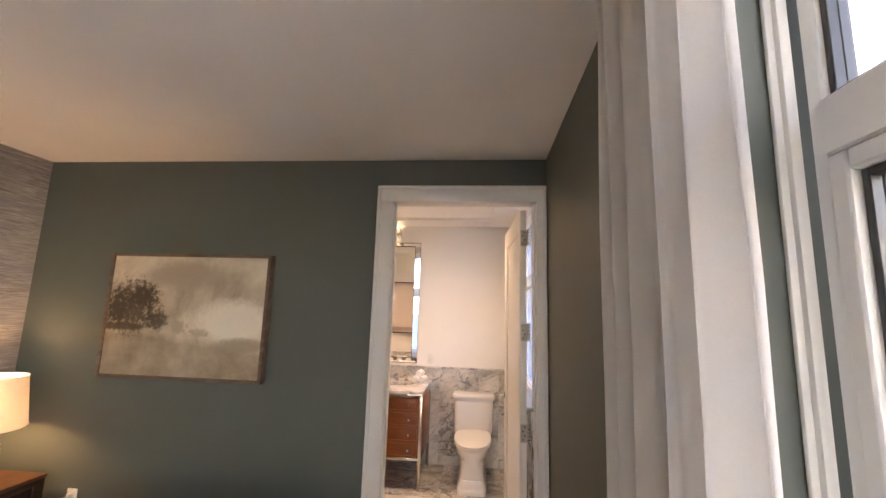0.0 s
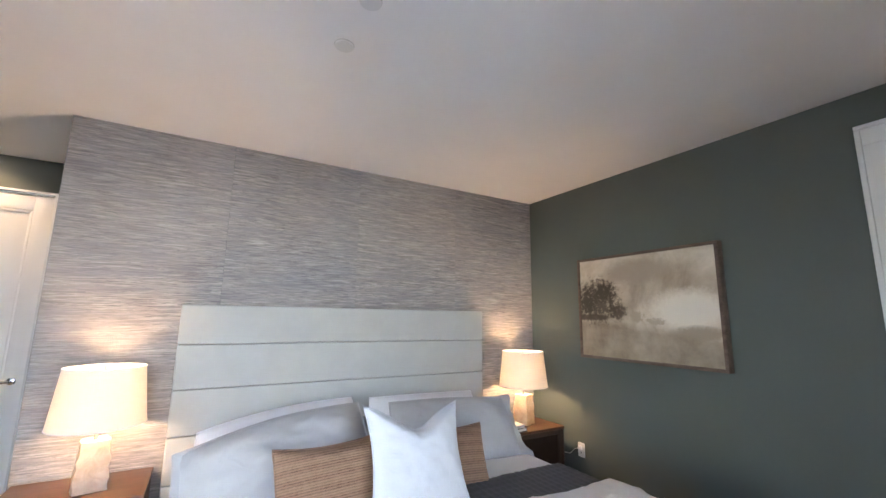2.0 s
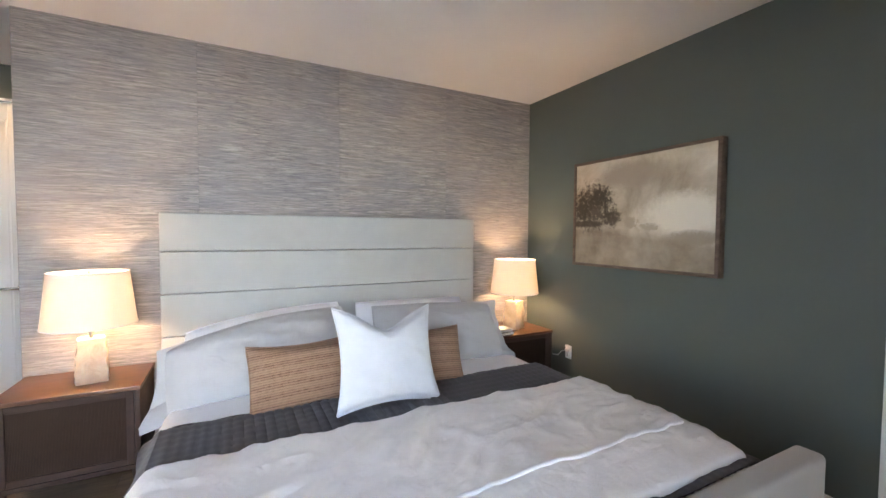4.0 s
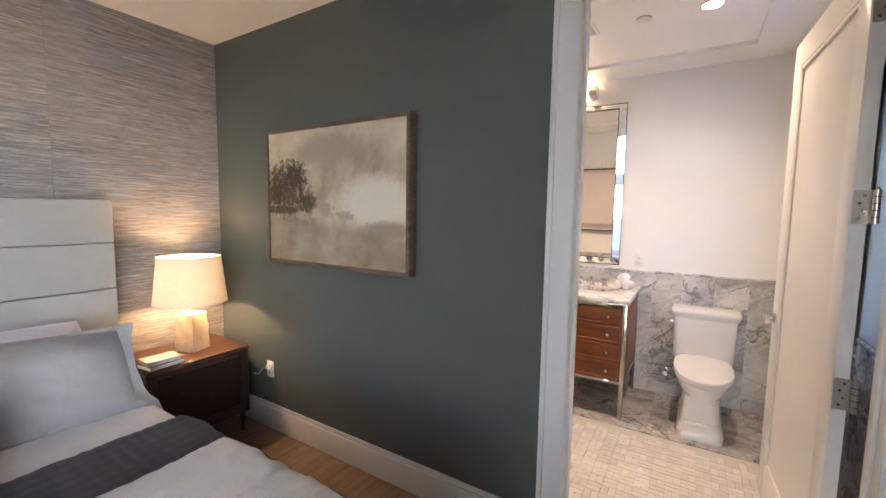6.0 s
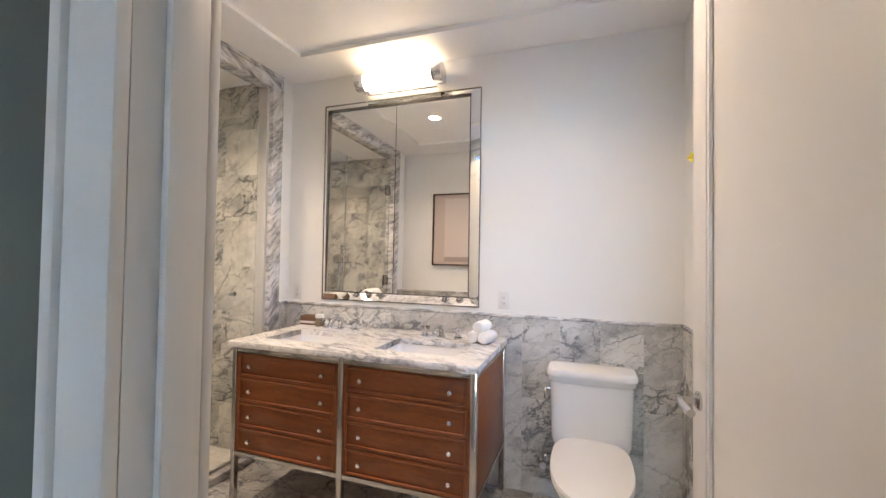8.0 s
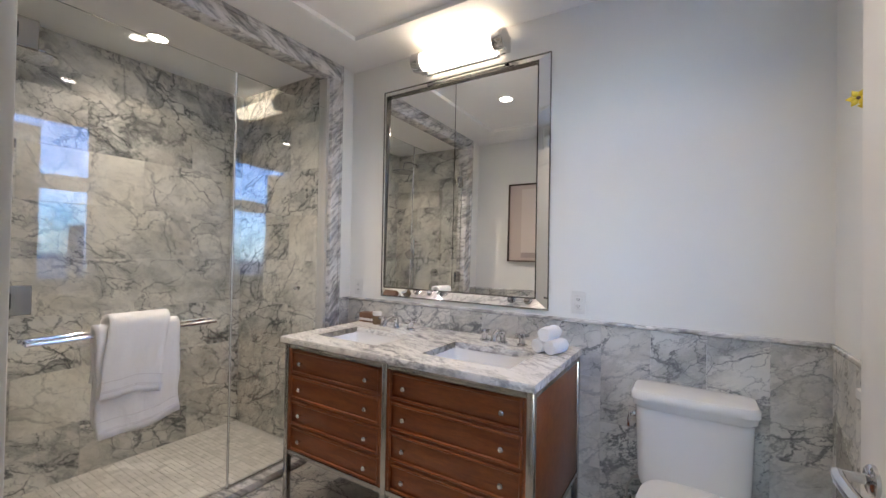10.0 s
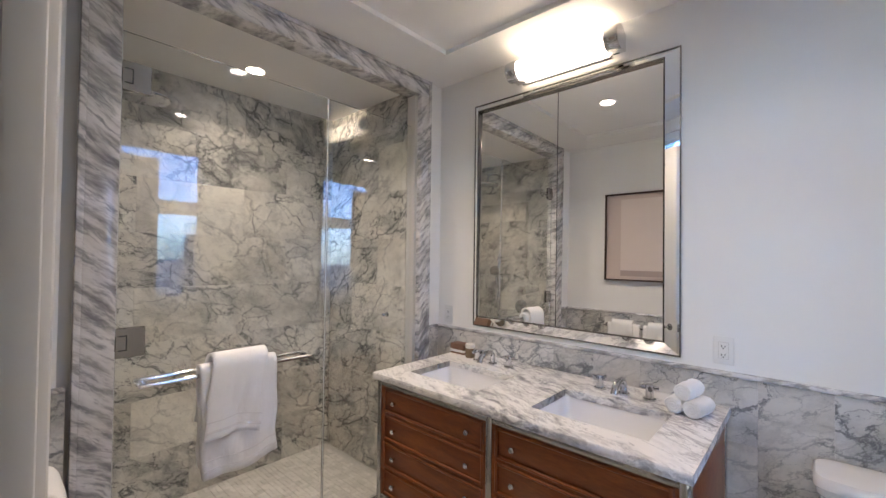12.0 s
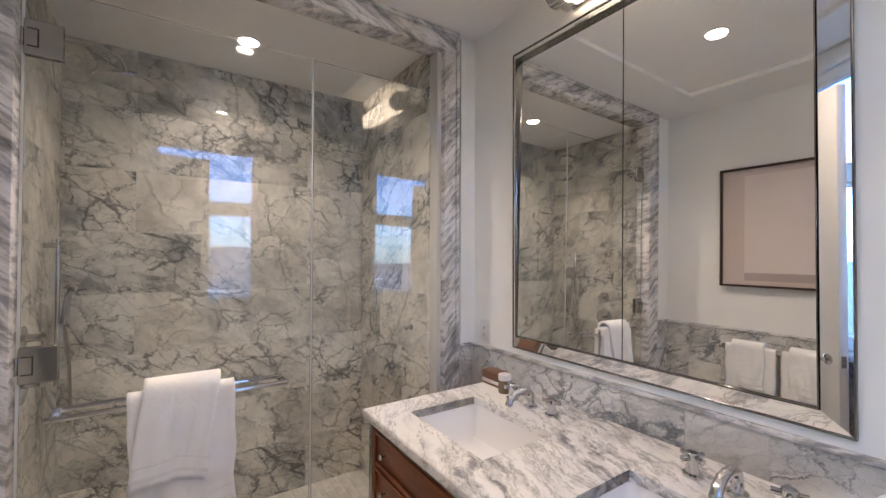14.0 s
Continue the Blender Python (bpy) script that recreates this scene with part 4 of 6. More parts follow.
cushion("lumbar_cushion", 0.52, 0.32, 0.12, WOVEN, "brown woven lumbar cushion in textured bands", leaning(-1.62, 1.135, 0.612, 0.32, 24, -5, -2), "brown cushions", 0.035, 0.0, 6.0, "cushion")
cushion("throw_cushion", 0.54, 0.50, 0.18, WHITECUSHION, "square white linen cushion with a pinched top", leaning(-1.40, 0.885, 0.618, 0.49, 22, 4, -3), "", 0.135, 0.0, 7.0, "cushion", 0.075)

# ---- nightstands, lamps, books ----


def nightstand(y0, y1, x1):
    x0 = WX + 0.018
    d = thing("nightstand", ((x0 + x1) / 2, (y0 + y1) / 2, 0), "dark walnut nightstand with a woven cane front", "nightstand", "nightstands")
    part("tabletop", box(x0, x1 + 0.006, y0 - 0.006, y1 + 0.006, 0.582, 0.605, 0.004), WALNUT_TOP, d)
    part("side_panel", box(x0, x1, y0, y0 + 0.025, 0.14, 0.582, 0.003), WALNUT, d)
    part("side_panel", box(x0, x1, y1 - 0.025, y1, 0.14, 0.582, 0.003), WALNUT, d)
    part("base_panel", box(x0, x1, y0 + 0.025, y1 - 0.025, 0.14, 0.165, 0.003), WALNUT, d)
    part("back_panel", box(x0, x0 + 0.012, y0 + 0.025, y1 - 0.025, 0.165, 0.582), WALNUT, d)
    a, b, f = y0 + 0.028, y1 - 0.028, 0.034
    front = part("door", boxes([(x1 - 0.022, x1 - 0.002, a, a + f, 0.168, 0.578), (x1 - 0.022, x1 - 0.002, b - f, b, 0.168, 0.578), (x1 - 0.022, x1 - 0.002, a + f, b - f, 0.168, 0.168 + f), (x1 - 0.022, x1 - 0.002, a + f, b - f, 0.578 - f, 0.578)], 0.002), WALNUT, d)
    part("cane_panel", box(x1 - 0.017, x1 - 0.011, a + f, b - f, 0.168 + f, 0.578 - f), CANE, front, "woven cane panel")
    for x in (x0 + 0.03, x1 - 0.04):
        for y in (y0 + 0.03, y1 - 0.03):
            part("leg", cyl((x, y, 0), (x, y, 0.14), 0.013, 0.020, 16), WALNUT, d)
    return d


nightstand(2.085, 2.698, -2.291)
nightstand(-0.870, -0.262, -2.305)


def table_lamp(x, y, z, watts, turn):
    d = thing("table_lamp", (x, y, z), "lit table lamp, white shade on a carved alabaster block", "lamp", "bedside lamps")
    # rough-hewn stone: a block whose faces step and lean
    rng = random.Random(int(turn * 10))
    bm = bmesh.new()
    loops = []
    for k in range(9):
        h = 0.245 * k / 8
        half = 0.072 - 0.010 * (k / 8) + (0.006 if k in (2, 5) else 0)
        loop = []
        for i in range(16):
            a = 2 * math.pi * i / 16 + radians(turn)
            c, s = math.cos(a), math.sin(a)
            r = half / max(abs(math.cos(a - radians(turn))), abs(math.sin(a - radians(turn)))) ** 0.85
            r *= 1 + rng.uniform(-0.07, 0.07) + (-0.06 if (k > 5 and i % 5 == 0) else 0)
            loop.append((x + c * r, y + s * r, z + h))
        loops.append(loop)
    sweep_ring(loops, bm)
    part("base", bm, ALABASTER, d, "carved alabaster block")
    part("stem", cyl((x, y, z + 0.245), (x, y, z + 0.345), 0.010), NICKEL, d)
    part("socket", cyl((x, y, z + 0.325), (x, y, z + 0.375), 0.018), NICKEL, d)
    part("bulb", lathe([(0.008, 0.375), (0.020, 0.395), (0.030, 0.425), (0.024, 0.455), (0.006, 0.470)], (x, y, z), 20), BULB, d, "glowing bulb")
    z0, z1 = 0.925 - z, 1.222 - z
    r0, r1 = 0.213, 0.181
    bm = bmesh.new()
    n = 64
    loops = []
    for r, h in ((r0, z0), (r1, z1), (r1 - 0.003, z1), (r0 - 0.003, z0), (r0, z0)):
        loops.append([(x + r * math.cos(2 * math.pi * i / n), y + r * math.sin(2 * math.pi * i / n), z + h) for i in range(n)])
    sweep_ring(loops, bm, caps=False)
    bmesh.ops.remove_doubles(bm, verts=bm.verts, dist=0.0003)
    shade = part("shade", bm, SHADE, d, "tapered white linen drum shade")
    for r, h in ((r0, z0), (r1, z1)):
        pts = [(x + r * math.cos(2 * math.pi * i / 48), y + r * math.sin(2 * math.pi * i / 48), z + h) for i in range(49)]
        part("rim", pipe(pts, 0.0035, 6), PIPE, shade)
    bm = bmesh.new()
    for i in range(3):
        a = 2 * math.pi * i / 3 + 0.4
        pipe([(x, y, z1 + z - 0.012), (x + (r1 - 0.004) * math.cos(a), y + (r1 - 0.004) * math.sin(a), z1 + z - 0.006)], 0.002, 6, bm)
    part("spider", bm, NICKEL, d)
    part("harp", pipe([(x, y - 0.02, z + 0.40), (x, y - 0.06, z + 0.47), (x, y - 0.045, z + 0.54), (x, y, z1 + z - 0.012), (x, y + 0.045, z + 0.54), (x, y + 0.06, z + 0.47), (x, y + 0.02, z + 0.40)], 0.002, 6), NICKEL, d)
    part("finial", lathe([(0.004, 0), (0.008, 0.008), (0.008, 0.016), (0.003, 0.022)], (x, y, z + z1 - 0.012), 12), NICKEL, d)
    point_lamp("lamp_light", (x, y, z + 0.425), watts, WARM, 0.04)
    return d


LAMPW = 1.0
table_lamp(-2.515, 2.45, 0.605, LAMPW, 20)
table_lamp(-2.515, -0.515, 0.605, LAMPW, 12)


def book(x0, x1, y0, y1, z0, z1, colour, label, turn):
    cx, cy = (x0 + x1) / 2, (y0 + y1) / 2
    d = thing("book", (cx, cy, z0), label, "book", "stacked books")
    cov = paint("book_cover_" + label.split()[0], colour, 0.5, 0.08)
    part("cover", boxes([(x0, x1, y0, y1, z0, z0 + 0.003), (x0, x1, y0, y1, z1 - 0.003, z1), (x0, x0 + 0.004, y0, y1, z0 + 0.003, z1 - 0.003)], 0.0008), cov, d)
    part("pages", box(x0 + 0.004, x1 - 0.005, y0 + 0.004, y1 - 0.004, z0 + 0.003, z1 - 0.003), PIPE, d, "cream page block")
    d.rotation_euler = (0, 0, radians(turn))
    return d


book(-2.44, -2.30, 2.100, 2.30, 0.605, 0.632, (0.05, 0.05, 0.06), "black covered book lying on the nightstand", 6)
book(-2.435, -2.31, 2.105, 2.285, 0.632, 0.655, (0.55, 0.53, 0.50), "pale covered book lying on a black one", -3)

# ---- framed landscape ----
PX0, PX1, PZ0, PZ1, PY = -2.105, -0.952, 1.198, 2.032, 2.738
pic = thing("framed_landscape", ((PX0 + PX1) / 2, PY, PZ0), "sepia landscape painting with a tree in a weathered wood frame", "painting")
f = 0.022
part("canvas", box(PX0 + f, PX1 - f, PY + 0.010, PY + 0.030, PZ0 + f, PZ1 - f), PAINTING, pic, "sepia painted canvas")
for r in ((PX0, PX0 + f, PY, NY - 0.002, PZ0, PZ1), (PX1 - f, PX1, PY, NY - 0.002, PZ0, PZ1), (PX0 + f, PX1 - f, PY, NY - 0.002, PZ0, PZ0 + f), (PX0 + f, PX1 - f, PY, NY - 0.002, PZ1 - f, PZ1)):
    part("frame_rail", box(*r, 0.002), FRAME_WOOD, pic)


# ---- curtain ----
def curtain(y0, y1, x, amp, label):
    bm = bmesh.new()
    n, rows = 150, 14
    loops = []
    for k in range(rows + 1):
        z = 0.02 + (CZ - 0.035) * k / rows
        row = []
        for i in range(n + 1):
            u = i / n
            ph = u * 2 * math.pi * 5.0 + 0.6 * math.sin(u * 7) + 0.25 * math.sin(k * 0.35)
            loose = 1.0 - 0.35 * k / rows
            px = x + amp * loose * (math.sin(ph) + 0.3 * math.sin(2.3 * ph + 1)) + noisy((u * 3, k * 0.15, 0), 2, 0.01)
            py = y0 + (y1 - y0) * u + 0.018 * math.cos(ph) * loose
            row.append((px, py, z))
        loops.append(row)
    sweep_ring(loops, bm, close=False, caps=False)
    c = thing("curtain", (x, (y0 + y1) / 2, 0), label, "curtain")
    fabric = part("fabric", bm, CURTAIN, c)
    mod = fabric.modifiers.new("thickness", "SOLIDIFY")
    mod.thickness = 0.003
    part("track", box(x - 0.012, x + 0.012, -1.35, y1 + 0.02, CZ - 0.022, CZ - 0.0005, 0.003), TRIM, c, "white ceiling track")
    return c


curtain(0.694, 1.235, 0.765, 0.036, "floor-length off-white linen curtain gathered beside the window")


# ---- small wall and ceiling fittings ----
def wall_plate(name, x, y, z, axis, label, group, sockets=True, plug=False):
    d = thing(name, (x, y, z), label, "outlet", group)
    if axis == "y":
        part("cover_plate", box(x - 0.036, x + 0.036, y - 0.006, y - 0.0005, z - 0.058, z + 0.058, 0.003), PLASTIC, d)
        part("insert", box(x - 0.017, x + 0.017, y - 0.009, y - 0.005, z - 0.034, z + 0.034, 0.0015), PLASTIC, d)
        # grey edge in place of the shadow line round the insert
        part("insert_gap", box(x - 0.0185, x + 0.0185, y - 0.0066, y - 0.0052, z - 0.0355, z + 0.0355), GROUT, d)
        for dz in (-0.018, 0.018):
            for dx in (-0.006, 0.006):
                part("slot", box(x + dx - 0.0016, x + dx + 0.0016, y - 0.0094, y - 0.0085, z + dz - 0.004, z + dz + 0.004), DARKLINE, d)
            part("ground_hole", cyl((x, y - 0.0085, z + dz - 0.009), (x, y - 0.0094, z + dz - 0.009), 0.0028, n=10), DARKLINE, d)
    if plug:
        q = part("plug", box(x - 0.014, x + 0.014, y - 0.034, y - 0.009, z + 0.005, z + 0.032, 0.004), PLASTIC, d, "white plug")
        part("cord", pipe([(x - 0.01, y - 0.03, z + 0.018), (x - 0.05, y - 0.035, z + 0.0), (x - 0.10, y - 0.03, z - 0.05), (x - 0.17, y - 0.025, z - 0.06)], 0.003, 8), PLASTIC, q)
    return d


wall_plate("wall_outlet", -2.19, NY, 0.424, "y", "white wall outlet with a lamp plugged in", "outlets", plug=True)
wall_plate("wall_outlet", -0.124, BN, 1.146, "y", "white wall outlet above the marble dado", "outlets")
wall_plate("wall_outlet", -1.682, BN, 1.138, "y", "white wall outlet above the marble dado", "outlets")


def ceiling_disc(name, x, y, z, r, label, category):
    d = thing(name, (x, y, z), label, category)
    part("cover", lathe([(r * 0.6, -0.0005), (r * 0.6, -0.005), (r, -0.005), (r, -0.009), (r * 0.3, -0.010)], (x, y, z), 32), TRIM, d)
    # grey ring on the ceiling standing for the shadow at the cover's rim
    part("gap", lathe([(r + 0.002, -0.0003), (r + 0.002, -0.002), (r * 0.9, -0.0022)], (x, y, z), 32), GROUT, d)
    return d


ceiling_disc("sprinkler_cover", -1.257, 0.353, CZ, 0.042, "flat white concealed sprinkler cover on the ceiling", "sprinkler")
ceiling_disc("sprinkler_cover", -0.951, 0.367, CZ, 0.042, "flat white concealed sprinkler cover on the ceiling", "sprinkler")
ceiling_disc("sprinkler_cover", -0.071, 3.95, TZ, 0.042, "flat white concealed sprinkler cover on the bathroom ceiling", "sprinkler")


def can_light(x, y, z, watts, label, colour=SOFT):
    d = thing("recessed_light", (x, y, z), label, "ceiling light", "recessed lights")
    part("trim_ring", lathe([(0.062, -0.0004), (0.062, -0.005), (0.052, -0.006), (0.050, -0.003)], (x, y, z), 32), TRIM, d)
    part("lens", lathe([(0.049, -0.0010), (0.049, -0.0032), (0.01, -0.0040)], (x, y, z), 32), CANGLOW, d, "glowing lens")
    down_lamp("downlight", (x, y, z - 0.012), watts, colour, 0.09)
    return d


CANW = 0.185
can_light(0.281, 3.955, TZ, CANW, "lit recessed ceiling light in a white trim ring")
can_light(-0.99, 3.955, TZ, CANW, "lit recessed ceiling light in a white trim ring")
can_light(-2.329, 3.93, SHC, CANW, "lit recessed ceiling light over the shower")
can_light(-3.66, -1.62, CZ, CANW * 0.55, "lit recessed ceiling light in the passage", WARM)
vent = thing("ceiling_vent", (-0.435, 3.95, TZ), "white square exhaust grille on the bathroom ceiling", "vent")
part("frame", boxes([(-0.525, -0.505, 3.86, 4.04, TZ - 0.008, TZ - 0.0005), (-0.365, -0.345, 3.86, 4.04, TZ - 0.008, TZ - 0.0005), (-0.505, -0.365, 3.86, 3.88, TZ - 0.008, TZ - 0.0005), (-0.505, -0.365, 4.02, 4.04, TZ - 0.008, TZ - 0.0005)], 0.002), TRIM, vent)
part("backing", box(-0.505, -0.365, 3.88, 4.02, TZ - 0.002, TZ - 0.0005), GROUT, vent)
for i in range(7):
    y = 3.89 + i * 0.02
    part("slat", box(-0.505, -0.365, y - 0.005, y + 0.003, TZ - 0.007, TZ - 0.003), TRIM, vent)

# ---- bathroom: vanity ----
VX0, VX1, VY0, VTOP = -1.555, -0.100, 4.256, 0.915
SINKS = (-1.205, -0.480)
vanity = thing("vanity_cabinet", ((VX0 + VX1) / 2, 4.6, 0), "cherry wood double vanity with a polished steel frame", "vanity")
VF, VB = VY0 + 0.018, BN - 0.018          # front and back of the frame
p = 0.030
xm = (VX0 + VX1) / 2
for x in (VX0 + 0.008, xm - p / 2, VX1 - 0.008 - p):
    part("post", box(x, x + p, VF, VF + p, 0.0, 0.882, 0.002), STEEL, vanity)
    part("post", box(x, x + p, VB - p, VB, 0.0, 0.882, 0.002), STEEL, vanity)
part("top_rail", box(VX0 + 0.008 + p, xm - p / 2, VF + 0.002, VF + p, 0.852, 0.882, 0.0015), STEEL, vanity)
part("top_rail", box(xm + p / 2, VX1 - 0.008 - p, VF + 0.002, VF + p, 0.852, 0.882, 0.0015), STEEL, vanity)
part("bottom_rail", box(VX0 + 0.008 + p, xm - p / 2, VF + 0.002, VF + p, 0.268, 0.293, 0.0015), STEEL, vanity)
part("bottom_rail", box(xm + p / 2, VX1 - 0.008 - p, VF + 0.002, VF + p, 0.268, 0.293, 0.0015), STEEL, vanity)
for x in (VX0 + 0.008, VX1 - 0.008 - p):
    part("side_rail", box(x + 0.002, x + p, VF + p, VB - p, 0.852, 0.882, 0.0015), STEEL, vanity)
    part("side_rail", box(x + 0.002, x + p, VF + p, VB - p, 0.268, 0.293, 0.0015), STEEL, vanity)
    part("side_panel", box(x + 0.006, x + 0.024, VF + p, VB - p, 0.293, 0.852, 0.001), CHERRY, vanity)
part("floor_panel", box(VX0 + 0.04, VX1 - 0.04, VF + p, VB - p, 0.270, 0.290), CHERRY, vanity)
part("back_panel", box(VX0 + 0.04, VX1 - 0.04, VB - 0.025, VB - 0.010, 0.293, 0.85), CHERRY, vanity)
for a, b in ((VX0 + 0.008 + p, xm - p / 2), (xm + p / 2, VX1 - 0.008 - p)):
    # face frame, then four drawers with raised edges and two knobs each
    e = 0.012
    part("face_stile", box(a, a + e, VF + 0.004, VF + 0.024, 0.293, 0.852, 0.001), CHERRY, vanity)
    part("face_stile", box(b - e, b, VF + 0.004, VF + 0.024, 0.293, 0.852, 0.001), CHERRY, vanity)
    zs = [0.293 + (0.852 - 0.293) * i / 4 for i in range(5)]
    for lo, hi in zip(zs, zs[1:]):
        x0, x1, z0, z1 = a + e + 0.002, b - e - 0.002, lo + 0.007, hi - 0.007
        dr = part("drawer", box(x0, x1, VF + 0.010, VF + 0.020, z0, z1, 0.001), CHERRY, vanity)
        m = 0.013
        part("drawer_edge", boxes([(x0, x0 + m, VF - 0.001, VF + 0.0105, z0, z1), (x1 - m, x1, VF - 0.001, VF + 0.0105, z0, z1), (x0 + m, x1 - m, VF - 0.001, VF + 0.0105, z0, z0 + m), (x0 + m, x1 - m, VF - 0.001, VF + 0.0105, z1 - m, z1)], 0.004), CHERRY, dr)
        part("drawer_rail", box(a + e, b - e, VF + 0.007, VF + 0.024, lo - 0.006 if lo > 0.3 else lo, lo + 0.006, 0.001), CHERRY, vanity)
        for kx in (x0 + 0.085, x1 - 0.085):
            part("knob", lathe([(0.004, 0), (0.004, -0.012), (0.0105, -0.016), (0.0120, -0.021), (0.008, -0.026)], (kx, VF + 0.010, (z0 + z1) / 2 - 0.004), 18, "y"), CHROME, dr, "small chrome knob")

# marble top with two cut-outs
def slab_with_holes(x0, x1, y0, y1, z0, z1, holes):
    out = []
    xs = x0
    for hx0, hx1, hy0, hy1 in holes:
        out += [(xs, hx0, y0, y1, z0, z1), (hx0, hx1, y0, hy0, z0, z1), (hx0, hx1, hy1, y1, z0, z1)]
        xs = hx1
    out.append((xs, x1, y0, y1, z0, z1))
    bm = boxes(out)
    bmesh.ops.remove_doubles(bm, verts=bm.verts, dist=0.0005)
    return bm


HOLES = [(c - 0.225, c + 0.225, 4.395, 4.715) for c in SINKS]
top = thing("marble_countertop", (xm, 4.6, 0.883), "white marble countertop with grey veins over the vanity", "countertop")
part("slab", slab_with_holes(VX0 - 0.005, VX1 + 0.002, VY0, BN - 0.014, 0.883, VTOP, HOLES), MARBLE_TOP, top)
part("front_edge", box(VX0 - 0.005, VX1 + 0.002, VY0 - 0.006, VY0, 0.883, VTOP, 0.003), MARBLE_TOP, top)
for hx0, hx1, hy0, hy1 in HOLES:
    c = thing("sink_basin", ((hx0 + hx1) / 2, (hy0 + hy1) / 2, 0.75), "white rectangular undermount sink set in the marble top", "sink", "sinks")
    bm = bmesh.new()
    loops = []
    for ins, z in ((0.022, 0.8825), (-0.004, 0.8825), (0.000, 0.860), (0.008, 0.80), (0.030, 0.765), (0.075, 0.755), (0.17, 0.752)):
        sgn = -1 if (ins == 0.022) else 1
        k = ins if sgn > 0 else -ins
        loop = []
        x0, x1, y0, y1 = hx0 + k, hx1 - k, hy0 + min(k, 0.12), hy1 - min(k, 0.12)
        r = 0.03 if k < 0.1 else 0.02
        for cx, cy, a0 in ((x1 - r, y1 - r, 0), (x0 + r, y1 - r, 90), (x0 + r, y0 + r, 180), (x1 - r, y0 + r, 270)):
            for i in range(6):
                a = radians(a0 + 90 * i / 5)
                loop.append((cx + r * math.cos(a), cy + r * math.sin(a), z))
        loops.append(loop)
    rings = sweep_ring(loops, bm, caps=False)
    bm.faces.new([v for v in bm.verts][-24:])
    basin = part("bowl", bm, BASIN, c)
    mod = basin.modifiers.new("thickness", "SOLIDIFY")
    mod.thickness, mod.offset = 0.010, -1.0
    part("drain", lathe([(0.024, 0.7535), (0.024, 0.7560), (0.018, 0.7570), (0.004, 0.7565)], ((hx0 + hx1) / 2, (hy0 + hy1) / 2, 0), 24), CHROME, c, "chrome drain")


def faucet(cx, cy, z):
    d = thing("faucet", (cx, cy, z), "chrome widespread faucet with two cross handles", "faucet", "faucets")
    part("base", lathe([(0.026, 0), (0.026, 0.007), (0.016, 0.011), (0.014, 0.05)], (cx, cy, z), 24), CHROME, d)
    bm = bmesh.new()
    path = [(cx, cy, z + 0.03), (cx, cy - 0.002, z + 0.052), (cx, cy - 0.018, z + 0.068), (cx, cy - 0.05, z + 0.072), (cx, cy - 0.085, z + 0.067), (cx, cy - 0.112, z + 0.052), (cx, cy - 0.122, z + 0.034)]
    pipe(path, 0.0145, 16, bm)
    part("spout", bm, CHROME, d)
    part("aerator", cyl((cx, cy - 0.121, z + 0.038), (cx, cy - 0.124, z + 0.028), 0.0155), CHROME, d)
    for s in (-1, 1):
        hx = cx + s * 0.108
        h = part("valve", lathe([(0.027, 0), (0.027, 0.007), (0.018, 0.011), (0.016, 0.040), (0.018, 0.043), (0.018, 0.063), (0.015, 0.066)], (hx, cy, z), 24), CHROME, d)
        bm = bmesh.new()
        for a in (20 * s, 90 + 20 * s):
            c, sn = math.cos(radians(a)) * 0.036, math.sin(radians(a)) * 0.036
            cyl((hx - c, cy - sn, z + 0.053), (hx + c, cy + sn, z + 0.053), 0.0085, n=14, bm=bm)
        part("cross_handle", bm, CHROME, h)
    return d


faucet(SINKS[0], 4.835, VTOP)
faucet(SINKS[1], 4.835, VTOP)


# rolled hand towels
def rolled_towel(x, y, z, length, r, turn):
    d = thing("rolled_towel", (0, 0, 0), "tightly rolled white hand towel on the vanity", "towel", "rolled towels")
    bm = bmesh.new()
    loops = []
    n, m = 40, 12
    for k in range(m + 1):
        t = k / m
        loop = []
        for i in range(n):
            a = 2 * math.pi * i / n
            rr = r * (1 + 0.03 * math.sin(3 * a + k) + noisy((math.cos(a), math.sin(a), t * 3), 3, 0.05)) * (0.90 if k in (0, m) else 1)
            loop.append(((t - 0.5) * length, rr * math.cos(a), rr * math.sin(a)))
        loops.append(loop)
    sweep_ring(loops, bm)
    part("roll", bm, TOWEL, d)
    for s in (-1, 1):
        pts = [(s * (length / 2 + 0.001), (r * 0.88) * (1 - q / 46) * math.cos(q * 0.42), (r * 0.88) * (1 - q / 46) * math.sin(q * 0.42)) for q in range(44)]
        part("spiral_edge", pipe(pts, 0.0032, 6), TOWEL, d)
    d.matrix_world = pose(x, y, z, 0, 0, turn)
    return d


R = 0.034
rolled_towel(-0.246, 4.792, VTOP + R + 0.001, 0.128, R, 80)
rolled_towel(-0.176, 4.778, VTOP + R + 0.001, 0.128, R, 76)
rolled_towel(-0.212, 4.790, VTOP + R * 2.72, 0.128, R, 79)

